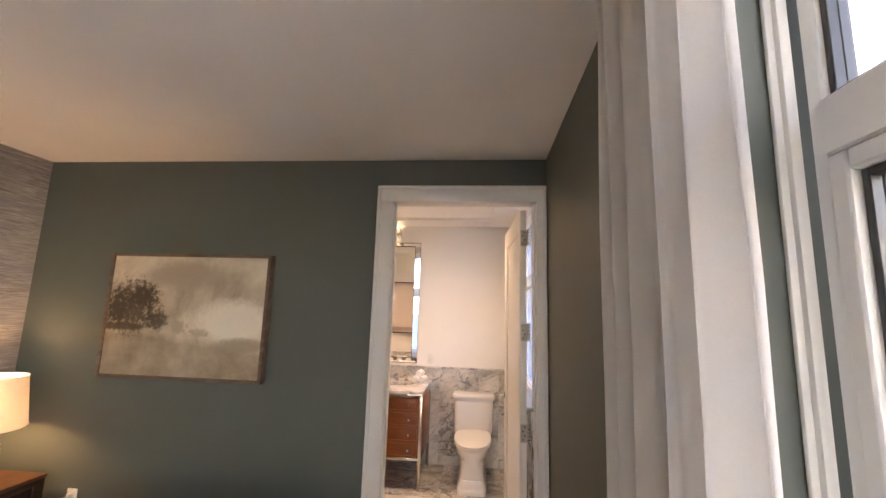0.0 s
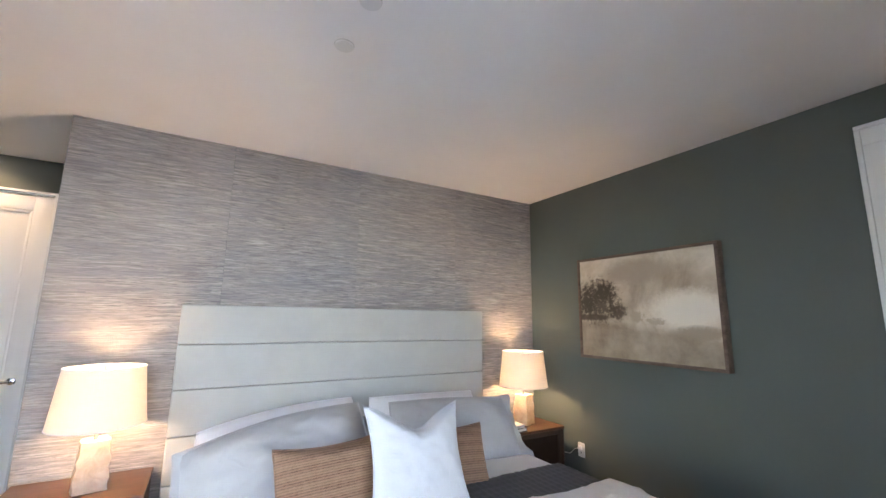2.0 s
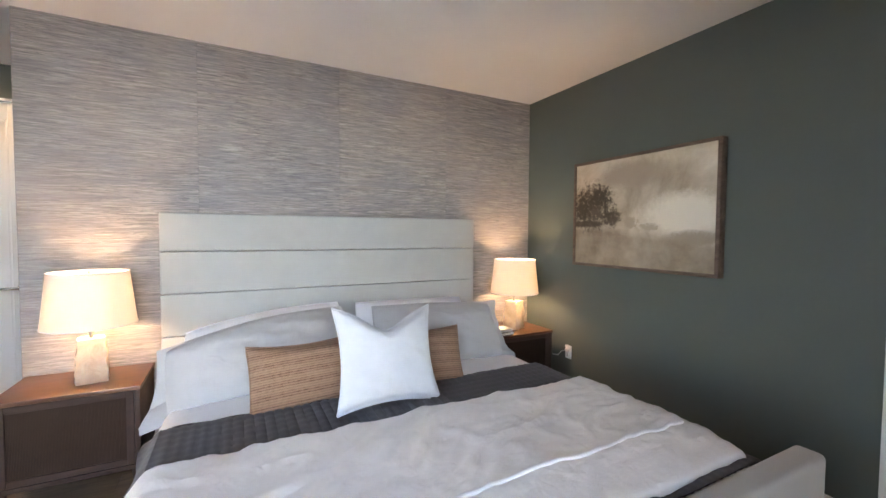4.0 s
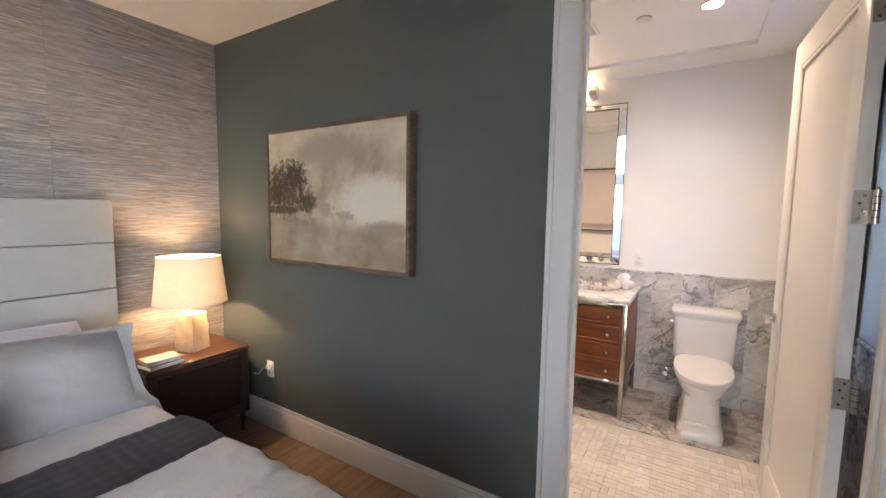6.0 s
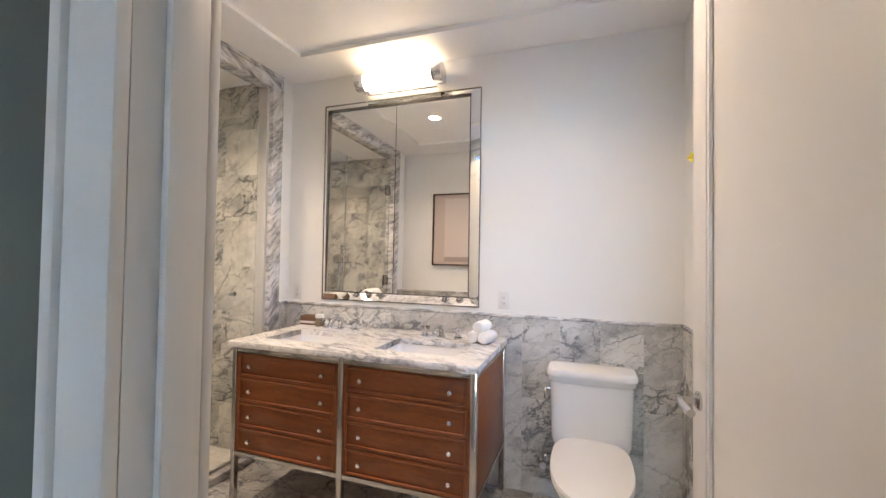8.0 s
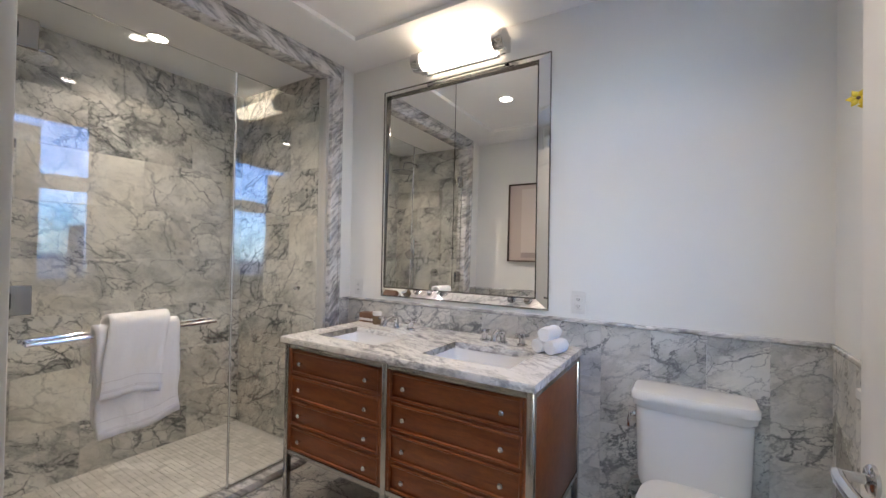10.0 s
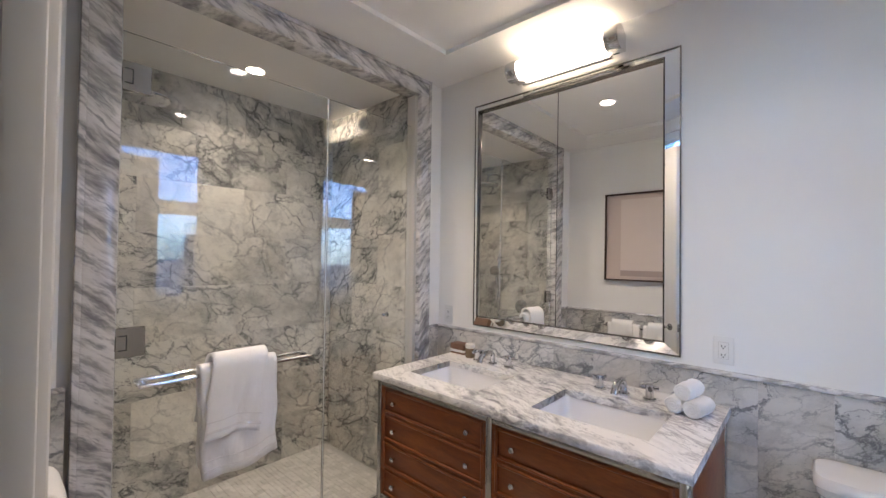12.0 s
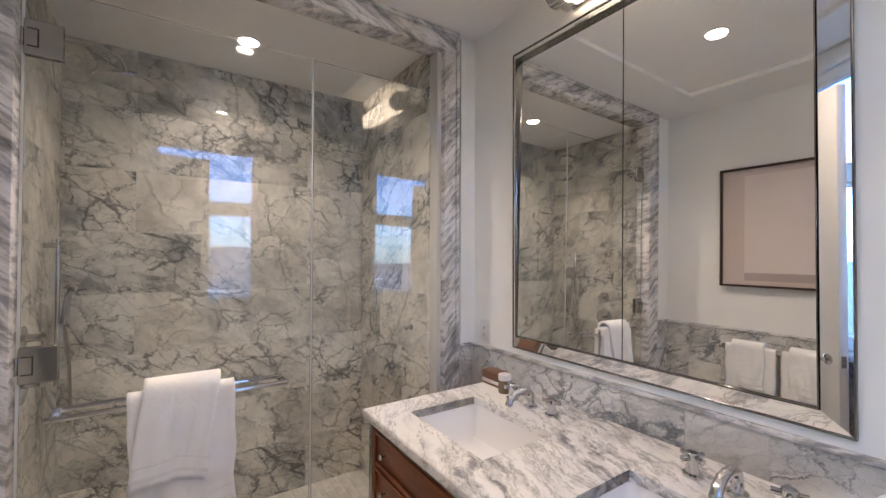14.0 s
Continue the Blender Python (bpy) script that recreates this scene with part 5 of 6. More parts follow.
# soap box and jar by the left basin
soapbox = thing("soap_box", (-1.505, 4.90, VTOP), "small brown and white soap carton on the vanity", "box")
part("carton", box(-1.562, -1.450, 4.872, 4.945, VTOP + 0.0005, VTOP + 0.064, 0.002), paint("brown_card", (0.16, 0.085, 0.05), 0.6), soapbox)
part("band", box(-1.563, -1.449, 4.871, 4.946, VTOP + 0.012, VTOP + 0.028, 0.001), PIPE, soapbox, "white paper band")
jar = thing("soap_jar", (-1.392, 4.862, VTOP), "short glass jar with a white lid on the vanity", "jar")
part("glass_body", lathe([(0.026, 0.0005), (0.029, 0.008), (0.029, 0.052), (0.025, 0.058)], (-1.392, 4.862, VTOP), 28), shader("amber_glass", (0.20, 0.15, 0.10), 0.08), jar)
part("lid", lathe([(0.028, 0.058), (0.029, 0.061), (0.029, 0.080), (0.026, 0.083)], (-1.392, 4.862, VTOP), 28), PLASTIC, jar, "white screw lid")

# ---- mirror: bevelled mirrored frame round two panels ----
MX0, MX1, MZ0, MZ1 = -1.470, -0.279, 1.086, 2.510
mir = thing("wall_mirror", ((MX0 + MX1) / 2, BN, MZ0), "large silver wall mirror in a slim metal edge", "mirror")
F = 0.068
YF = BN - 0.016
part("backing", box(MX0 + 0.004, MX1 - 0.004, BN - 0.006, BN - 0.001, MZ0 + 0.004, MZ1 - 0.004), DARKLINE, mir)
SEAM = -0.880
IX0, IX1, IZ0, IZ1 = MX0 + 0.052, MX1 - F, MZ0 + F, MZ1 - 0.052
for a, b in ((IX0 + 0.003, SEAM - 0.002), (SEAM + 0.002, IX1 - 0.003)):
    # the glass hangs a little out of plumb, its foot standing forward
    loops = [[(a, y, z), (b, y, z), (b, BN - 0.010, z), (a, BN - 0.010, z)] for y, z in ((YF - 0.016, IZ0 + 0.003), (YF, IZ1 - 0.003))]
    part("mirror_panel", sweep_ring(loops), MIRROR, mir)


def bevel_strip(a, b, c, d):
    """A mitred strip: outer edge a-b low, inner edge c-d raised."""
    bm = bmesh.new()
    lo, hi, back = BN - 0.0085, BN - 0.0370, BN - 0.0065
    v = [bm.verts.new(q) for q in ((a[0], lo, a[1]), (b[0], lo, b[1]), (c[0], hi, c[1]), (d[0], hi, d[1]), (a[0], back, a[1]), (b[0], back, b[1]), (c[0], back, c[1]), (d[0], back, d[1]))]
    for q in ((0, 1, 2, 3), (4, 5, 6, 7), (0, 1, 5, 4), (1, 2, 6, 5), (2, 3, 7, 6), (3, 0, 4, 7)):
        bm.faces.new([v[i] for i in q])
    return bm


O = [(MX0 + 0.008, MZ0 + 0.008), (MX1 - 0.008, MZ0 + 0.008), (MX1 - 0.008, MZ1 - 0.008), (MX0 + 0.008, MZ1 - 0.008)]
I = [(IX0 - 0.004, IZ0 - 0.004), (IX1 + 0.004, IZ0 - 0.004), (IX1 + 0.004, IZ1 + 0.004), (IX0 - 0.004, IZ1 + 0.004)]
for i in range(4):
    j = (i + 1) % 4
    part("frame_strip", bevel_strip(O[i], O[j], I[j], I[i]), MIRROR, mir)
for r in ((MX0 + 0.004, MX0 + 0.008, MZ0 + 0.004, MZ1 - 0.004), (MX1 - 0.008, MX1 - 0.004, MZ0 + 0.003, MZ1 - 0.003), (MX0 + 0.008, MX1 - 0.008, MZ0 + 0.003, MZ0 + 0.008), (MX0 + 0.008, MX1 - 0.008, MZ1 - 0.008, MZ1 - 0.003)):
    part("outer_edge", box(r[0], r[1], BN - 0.012, BN - 0.001, r[2], r[3], 0.002), DARKMETAL, mir)
for r in ((IX0 - 0.001, IX0 + 0.003, IZ0, IZ1), (IX1 - 0.003, IX1 + 0.001, IZ0, IZ1), (IX0, IX1, IZ0 - 0.002, IZ0 + 0.003), (IX0, IX1, IZ1 - 0.003, IZ1 + 0.002)):
    part("inner_bead", box(r[0], r[1], BN - 0.0390, BN - 0.008, r[2], r[3], 0.0015), DARKMETAL, mir)

# ---- vanity light ----
vl = thing("vanity_light", (-0.82, BN, 2.60), "lit opal glass tube light with chrome ends above the mirror", "wall light")
LY, LZ, LR = 4.905, 2.605, 0.052
part("back_plate", box(-1.09, -0.55, BN - 0.022, BN - 0.001, LZ - 0.045, LZ + 0.055, 0.004), CHROME, vl)
part("glass_tube", lathe([(0.01, -1.083), (LR, -1.083), (LR, -0.590), (0.01, -0.590)], (0, LY, LZ), 36, "x"), TUBE, vl, "glowing opal glass tube")
for x0, x1 in ((-1.150, -1.083), (-0.590, -0.522)):
    part("end_cap", lathe([(0.01, x0), (LR + 0.006, x0), (LR + 0.008, x0 + 0.004), (LR + 0.008, x1 - 0.004), (LR + 0.006, x1), (0.01, x1)], (0, LY, LZ), 36, "x"), CHROME, vl, "chrome end cap")
    xm2 = (x0 + x1) / 2
    part("bracket", box(xm2 - 0.030, xm2 + 0.030, LY, BN - 0.001, LZ - 0.045, LZ + 0.045, 0.003), CHROME, vl)
part("lower_bar", box(-1.09, -0.58, LY + 0.035, BN - 0.02, LZ - LR - 0.022, LZ - LR - 0.010, 0.003), CHROME, vl)

# ---- toilet ----
toilet = thing("toilet", (0.385, 4.6, 0), "white two-piece toilet with the lid closed", "toilet")
TX = 0.385


def squarish(cx, cy, hx, hy, z, e=3.2, n=40):
    out = []
    for i in range(n):
        a = 2 * math.pi * i / n
        c, s = math.cos(a), math.sin(a)
        out.append((cx + hx * math.copysign(abs(c) ** (2 / e), c), cy + hy * math.copysign(abs(s) ** (2 / e), s), z))
    return out


def egg(cx, back, front, half, z, n=44):
    """A bowl outline: straight at the back, round at the front."""
    out = []
    mid = back - (back - front) * 0.42
    for i in range(n):
        a = 2 * math.pi * i / n
        c, s = math.cos(a), math.sin(a)
        ry = (back - mid) if s > 0 else (mid - front)
        e = 3.4 if s > 0 else 2.2
        out.append((cx + half * math.copysign(abs(c) ** (2 / e), c), mid + ry * math.copysign(abs(s) ** (2 / e), s), z))
    return out


TB = BN - 0.025
tcy = TB - 0.095
part("tank", sweep_ring([squarish(TX, tcy, 0.195, 0.080, 0.395, 6), squarish(TX, tcy, 0.205, 0.088, 0.43, 6), squarish(TX, tcy, 0.214, 0.092, 0.735, 6)]), CERAMIC, toilet)
part("tank_lid", sweep_ring([squarish(TX, tcy, 0.212, 0.092, 0.733, 6), squarish(TX, tcy, 0.224, 0.101, 0.744, 6), squarish(TX, tcy, 0.226, 0.103, 0.765, 6), squarish(TX, tcy, 0.232, 0.107, 0.770, 6), squarish(TX, tcy, 0.232, 0.107, 0.795, 6), squarish(TX, tcy, 0.224, 0.100, 0.806, 6), squarish(TX, tcy, 0.12, 0.05, 0.812, 4)]), CERAMIC, toilet)
part("bowl", sweep_ring([squarish(TX, 4.575, 0.122, 0.283, 0.09, 7, 44), squarish(TX, 4.58, 0.112, 0.272, 0.20, 6, 44), egg(TX, 4.86, 4.270, 0.130, 0.28), egg(TX, 4.865, 4.215, 0.170, 0.35), egg(TX, 4.865, 4.195, 0.182, 0.395), egg(TX, 4.865, 4.20, 0.178, 0.405)]), CERAMIC, toilet)
part("foot", sweep_ring([squarish(TX, 4.57, 0.142, 0.31, 0.0, 9, 64), squarish(TX, 4.57, 0.142, 0.31, 0.050, 9, 64), squarish(TX, 4.57, 0.136, 0.304, 0.058, 9, 64), squarish(TX, 4.57, 0.134, 0.300, 0.078, 9, 64), squarish(TX, 4.57, 0.126, 0.290, 0.090, 8, 64), squarish(TX, 4.57, 0.122, 0.284, 0.12, 7, 64)]), CERAMIC, toilet)
part("seat", sweep_ring([egg(TX, 4.80, 4.195, 0.182, 0.405), egg(TX, 4.80, 4.190, 0.186, 0.412), egg(TX, 4.80, 4.192, 0.184, 0.422)]), PLASTIC, toilet)
part("seat_lid", sweep_ring([egg(TX, 4.80, 4.192, 0.184, 0.425), egg(TX, 4.80, 4.186, 0.188, 0.430), egg(TX, 4.80, 4.190, 0.184, 0.442), egg(TX, 4.78, 4.24, 0.14, 0.449), egg(TX, 4.72, 4.36, 0.06, 0.451)]), PLASTIC, toilet)
for dx in (-0.07, 0.07):
    part("seat_hinge", cyl((TX + dx - 0.02, 4.79, 0.43), (TX + dx + 0.02, 4.79, 0.43), 0.014, n=16), PLASTIC, toilet)
fl = part("flush_lever", lathe([(0.014, 0), (0.014, -0.010), (0.006, -0.014), (0.006, -0.028)], (TX - 0.212, tcy - 0.05, 0.690), 16, "x"), CHROME, toilet, "chrome flush lever")
part("lever_arm", pipe([(TX - 0.236, tcy - 0.05, 0.690), (TX - 0.238, tcy - 0.07, 0.675), (TX - 0.238, tcy - 0.072, 0.635)], 0.007, 10), CHROME, fl)
sv = thing("supply_valve", (0.13, BN, 0.22), "chrome water supply valve with a braided hose", "valve")
part("escutcheon", lathe([(0.03, -0.016), (0.026, -0.022), (0.010, -0.026)], (0.13, BN, 0.22), 20, "y"), CHROME, sv)
part("valve_body", cyl((0.13, BN - 0.02, 0.22), (0.13, BN - 0.085, 0.22), 0.011, n=14), CHROME, sv)
part("handle", cyl((0.13, BN - 0.085, 0.22), (0.13, BN - 0.105, 0.22), 0.020, n=8), CHROME, sv)
part("hose", pipe([(0.13, BN - 0.06, 0.225), (0.125, BN - 0.07, 0.30), (0.15, BN - 0.08, 0.36), (0.23, BN - 0.09, 0.397)], 0.006, 8), NICKEL, sv)

# ---- shower: glass, hinges, bar, head ----
GX0, GX1 = BW - 0.055, BW - 0.045
GLASS = glass("shower_glass", (0.97, 0.99, 0.98))
GLASS.node_tree.nodes["Principled BSDF"].inputs["IOR"].default_value = 1.46
fixed = thing("shower_screen", ((GX0 + GX1) / 2, 4.45, 0.045), "fixed clear glass shower panel with chrome channels", "shower screen")
g = part("pane", box(GX0, GX1, 4.124, 4.780, 0.046, 2.395, 0.0012, 1), GLASS, fixed)
g.visible_shadow = False
part("channel", box(GX0 - 0.006, GX1 + 0.006, 4.770, 4.7825, 0.046, 2.395, 0.001), CHROME, fixed, "chrome edge channel")
part("channel", box(GX0 - 0.006, GX1 + 0.006, 4.124, 4.770, 0.0452, 0.058, 0.001), CHROME, fixed, "chrome floor channel")
sd = thing("shower_door", ((GX0 + GX1) / 2, 3.66, 0.055), "clear frameless glass shower door on chrome hinges", "shower door")
g = part("pane", box(GX0, GX1, 3.216, 4.116, 0.056, 2.395, 0.0012, 1), GLASS, sd)
g.visible_shadow = False
part("edge_seal", box(GX0 + 0.001, GX1 - 0.001, 4.1165, 4.1225, 0.056, 2.395), shader("clear_seal", (0.62, 0.65, 0.64), 0.25), sd, "translucent edge seal")
part("edge_seal", box(GX0 + 0.001, GX1 - 0.001, 3.2085, 3.2155, 0.056, 2.395), shader("clear_seal_2", (0.62, 0.65, 0.64), 0.25), sd, "translucent edge seal")
for z in (2.220, 1.180, 0.22):
    hgn = part("hinge", boxes([(GX1 + 0.0005, GX1 + 0.009, 3.214, 3.308, z - 0.057, z + 0.057), (GX0 - 0.009, GX0 - 0.0005, 3.214, 3.308, z - 0.057, z + 0.057)], 0.002), STEEL, sd, "polished square hinge")
    part("hinge_pin", box(GX0 - 0.008, GX1 + 0.010, 3.2055, 3.214, z - 0.028, z + 0.028, 0.002), STEEL, hgn)
    part("hinge_slot", box(GX1 + 0.0085, GX1 + 0.0096, 3.246, 3.250, z - 0.030, z + 0.030), DARKLINE, hgn)
    part("hinge_slot", box(GX1 + 0.0085, GX1 + 0.0096, 3.222, 3.246, z - 0.030, z - 0.026), DARKLINE, hgn)
    part("hinge_slot", box(GX1 + 0.0085, GX1 + 0.0096, 3.222, 3.246, z + 0.026, z + 0.030), DARKLINE, hgn)
bar = thing("towel_bar", (BW, 3.65, 1.01), "double chrome towel bar fixed through the shower door", "towel bar")
for x in (GX1 + 0.048, GX0 - 0.048):
    part("bar", cyl((x, 3.285, 1.010), (x, 4.010, 1.010), 0.0095, n=20), CHROME, bar)
for y in (3.30, 3.995):
    part("standoff", cyl((GX0 - 0.048, y, 1.010), (GX1 + 0.048, y, 1.010), 0.0075, n=16), CHROME, bar)
    part("collar", cyl((GX0 - 0.008, y, 1.010), (GX1 + 0.008, y, 1.010), 0.014, n=20), CHROME, bar)


def hung_towel(name, x, y0, y1, ztop, zf, zb, thick, label, seed, dx=1, group="hung towels", r=0.022, lean=0.0, slope=0.0):
    """A folded towel over a bar along y: front and back leaves joined by a round fold."""
    d = thing(name, (x, (y0 + y1) / 2, ztop), label, "towel", group)
    bm = bmesh.new()
    prof = []
    n = 16
    for i in range(n + 1):
        prof.append((r, zf + (ztop - r - zf) * i / n))
    for i in range(1, 8):
        a = math.pi * i / 8
        prof.append((r * math.cos(a), ztop - r + r * math.sin(a)))
    for i in range(n + 1):
        prof.append((-r, (ztop - r) - (ztop - r - zb) * i / n))
    m = 18
    loops = []
    for px, pz in prof:
        row = []
        for j in range(m + 1):
            u = j / m
            low = max(0.0, ztop - pz)
            w = 1 - 0.05 * low
            y = (y0 + y1) / 2 + (u - 0.5) * (y1 - y0) * w + noisy((px, pz * 2, seed), 4, 0.012) + lean * low
            xx = x + dx * (px + math.copysign(1, px) * (0.010 * low / 0.4 + noisy((u * 2.5, pz * 3, seed), 2.5, 0.012) * min(1, low * 5) + 0.009 * math.sin(u * 8 + seed + low * 3) * min(1, low * 4)))
            row.append((xx, y, pz + 0.006 * math.sin(u * 5 + seed) * (1 if low > 0.1 else 0) + slope * (u - 0.5) * low))
        loops.append(row)
    sweep_ring(loops, bm, close=False, caps=False)
    body = part("cloth", bm, TOWEL, d)
    mod = body.modifiers.new("thickness", "SOLIDIFY")
    mod.thickness, mod.offset = thick, 0.0
    # woven border near the hem
    bm = bmesh.new()
    for k in (0.030, 0.036, 0.075):
        z = zf + k
        low = ztop - z
        row = []
        for j in range(m + 1):
            u = j / m
            w = 1 - 0.05 * low
            y = (y0 + y1) / 2 + (u - 0.5) * (y1 - y0) * w + noisy((r, z * 2, seed), 4, 0.012) + lean * low
            xx = x + dx * (r + thick * 0.5 + 0.010 * low / 0.4 + noisy((u * 2.5, z * 3, seed), 2.5, 0.012) * min(1, low * 5) + 0.009 * math.sin(u * 8 + seed + low * 3) * min(1, low * 4))
            row.append((xx, y, z + 0.006 * math.sin(u * 5 + seed) + slope * (u - 0.5) * low))
        pipe(row, 0.0022, 5, bm)
    part("border", bm, PIPE, d, "flat woven border")
    return d


BX = GX1 + 0.048
hung_towel("bath_towel", BX, 3.490, 3.815, 1.047, 0.585, 0.62, 0.026, "thick white bath towel folded over the shower bar", 2.0, lean=0.02, slope=0.08)
hung_towel("hand_towel", BX, 3.535, 3.765, 1.092, 0.745, 0.80, 0.018, "white hand towel layered over the bath towel", 5.0, r=0.045, lean=-0.13, slope=-0.05)

head = thing("rain_shower_head", (-2.50, SHS, 2.40), "round chrome rain shower head on a curved arm", "shower head")
part("wall_flange", lathe([(0.030, 0.001), (0.028, 0.008), (0.012, 0.012)], (-2.50, SHS, 2.50), 24, "y"), CHROME, head)
part("arm", pipe([(-2.50, SHS + 0.005, 2.50), (-2.50, SHS + 0.15, 2.505), (-2.50, SHS + 0.20, 2.495), (-2.50, SHS + 0.250, 2.475), (-2.50, SHS + 0.273, 2.43), (-2.50, SHS + 0.275, 2.385)], 0.011, 14), CHROME, head)
part("plate", lathe([(0.014, 0.030), (0.020, 0.014), (0.120, 0.008), (0.125, 0.001), (0.123, -0.006), (0.02, -0.008)], (-2.50, SHS + 0.275, 2.365), 40), CHROME, head)
bm = bmesh.new()
for ring, cnt in ((0.03, 8), (0.065, 16), (0.10, 24)):
    for i in range(cnt):
        a = 2 * math.pi * i / cnt
        cyl((-2.50 + ring * math.cos(a), SHS + 0.275 + ring * math.sin(a), 2.358), (-2.50 + ring * math.cos(a), SHS + 0.275 + ring * math.sin(a), 2.354), 0.003, n=6, bm=bm)
part("nozzles", bm, NICKEL, head)
valves = thing("shower_valves", (-2.20, SHS, 1.15), "chrome shower valve handles on round plates", "shower valve")
for z, r in ((1.035, 0.075), (1.21, 0.048)):
    pl = part("plate", lathe([(r, 0.0005), (r, 0.006), (r * 0.8, 0.010), (0.016, 0.012), (0.014, 0.05), (0.02, 0.055), (0.018, 0.07)], (-2.20, SHS, z), 32, "y"), CHROME, valves)
    part("lever", cyl((-2.20, SHS + 0.06, z), (-2.20, SHS + 0.065, z - 0.06), 0.006, n=12), CHROME, pl)
hs = thing("hand_shower", (-2.48, SHS, 1.6), "chrome hand shower on a slide bar with a hose", "hand shower")
part("slide_bar", cyl((-2.48, SHS + 0.05, 0.95), (-2.48, SHS + 0.05, 1.60), 0.009, n=16), CHROME, hs)
for z in (0.98, 1.57):
    part("bracket", cyl((-2.48, SHS + 0.0005, z), (-2.48, SHS + 0.05, z), 0.012, n=16), CHROME, hs)
part("handset", pipe([(-2.48, SHS + 0.07, 1.22), (-2.48, SHS + 0.085, 1.35), (-2.48, SHS + 0.11, 1.41)], 0.013, 14), CHROME, hs)
part("spray_face", cyl((-2.48, SHS + 0.10, 1.425), (-2.48, SHS + 0.135, 1.405), 0.055, n=28), CHROME, hs)
part("hose", pipe([(-2.48, SHS + 0.07, 1.22), (-2.49, SHS + 0.09, 1.05), (-2.50, SHS + 0.10, 0.75), (-2.44, SHS + 0.07, 0.80), (-2.43, SHS + 0.02, 0.95)], 0.007, 8), NICKEL, hs)
hk = thing("robe_knob", (-2.05, SHN, 1.12), "small chrome knob on the marble shower wall", "hook")
part("rose", lathe([(0.018, -0.0005), (0.018, -0.005), (0.008, -0.008), (0.008, -0.028), (0.014, -0.034), (0.010, -0.042)], (-2.05, SHN, 1.12), 20, "y"), CHROME, hk)

# ---- south wall of the bathroom: art and towels ----
AX0, AX1, AZ0, AZ1 = -1.375, -0.460, 1.365, 2.215
art = thing("framed_artwork", ((AX0 + AX1) / 2, BS, AZ0), "pale pink abstract print in a thin walnut frame", "artwork")
w = 0.014
for r in ((AX0, AX0 + w, AZ0, AZ1), (AX1 - w, AX1, AZ0, AZ1), (AX0 + w, AX1 - w, AZ0, AZ0 + w), (AX0 + w, AX1 - w, AZ1 - w, AZ1)):
    part("frame_rail", box(r[0], r[1], BS + 0.001, BS + 0.042, r[2], r[3], 0.0015), WALNUT, art)
part("sheet", box(AX0 + w, AX1 - w, BS + 0.004, BS + 0.020, AZ0 + w, AZ1 - w), paint("print_ground", (0.56, 0.47, 0.43), 0.6, 0.05), art)
part("printed_square", box(AX0 + 0.15, AX1 - 0.05, BS + 0.020, BS + 0.0215, AZ0 + 0.10, AZ1 - 0.06), paint("print_square", (0.66, 0.58, 0.54), 0.6, 0.04), art, "paler printed square")
part("printed_band", box(AX0 + 0.15, AX1 - 0.05, BS + 0.020, BS + 0.0215, AZ0 + 0.045, AZ0 + 0.0995), paint("print_band", (0.40, 0.33, 0.31), 0.6, 0.04), art, "darker printed band")
tb2 = thing("wall_towel_bar", (-0.95, BS, 0.92), "chrome towel bar on the marble dado", "towel bar")
part("bar", cyl((-1.36, BS + 0.075, 0.925), (-0.52, BS + 0.075, 0.925), 0.009, n=18), CHROME, tb2)
for x in (-1.35, -0.53):
    part("post", cyl((x, BS + 0.012, 0.925), (x, BS + 0.075, 0.925), 0.008, n=14), CHROME, tb2)
    part("rose", lathe([(0.022, 0.0125), (0.022, 0.018), (0.010, 0.021)], (x, BS, 0.925), 20, "y"), CHROME, tb2)


def wall_towel(x0, x1, zf, ztop, label, seed):
    t = hung_towel("wall_towel", 0.0, -(x1 - x0) / 2, (x1 - x0) / 2, ztop - 0.925, zf - 0.925, zf - 0.86, 0.016, label, seed, 1, "wall towels", 0.021 if ztop < 0.97 else 0.039)
    t.matrix_world = pose((x0 + x1) / 2, BS + 0.075, 0.925, 0, 0, 90) @ Matrix.Translation(Vector((0, 0, ztop - 0.925)))
    return t


wall_towel(-1.31, -1.02, 0.45, 0.957, "folded white bath towel on the wall bar", 1.0)
wall_towel(-1.27, -1.08, 0.68, 0.990, "white hand towel layered over a bath towel", 3.0)
wall_towel(-0.99, -0.68, 0.45, 0.957, "folded white bath towel on the wall bar", 7.0)
wall_towel(-0.95, -0.75, 0.68, 0.990, "white hand towel layered over a bath towel", 9.0)

# ---- flowering branch on the bathroom sill ----
vase = thing("flower_vase", (0.845, 4.17, 1.02), "small vase holding a branch of yellow flowers on the sill", "plant")
part("vase", lathe([(0.022, 0.0005), (0.032, 0.03), (0.030, 0.08), (0.014, 0.13), (0.018, 0.15)], (0.845, 4.17, 1.02), 28), CERAMIC, vase)
stem = [(0.845, 4.17, 1.12), (0.84, 4.172, 1.35), (0.82, 4.178, 1.55), (0.78, 4.19, 1.70), (0.745, 4.20, 1.775)]
st = part("stem", pipe(stem, 0.0022, 6), paint("stem_green", (0.06, 0.12, 0.04), 0.6, 0.1), vase)
st2 = part("stem", pipe([(0.845, 4.17, 1.12), (0.85, 4.10, 1.35), (0.83, 4.03, 1.52), (0.80, 3.98, 1.62)], 0.0022, 6), paint("stem_green_2", (0.06, 0.12, 0.04), 0.6, 0.1), vase)
LEAFM = paint("leaf_green", (0.03, 0.13, 0.055), 0.45, 0.15)
PETAL = paint("petal_yellow", (0.78, 0.58, 0.02), 0.5, 0.08)
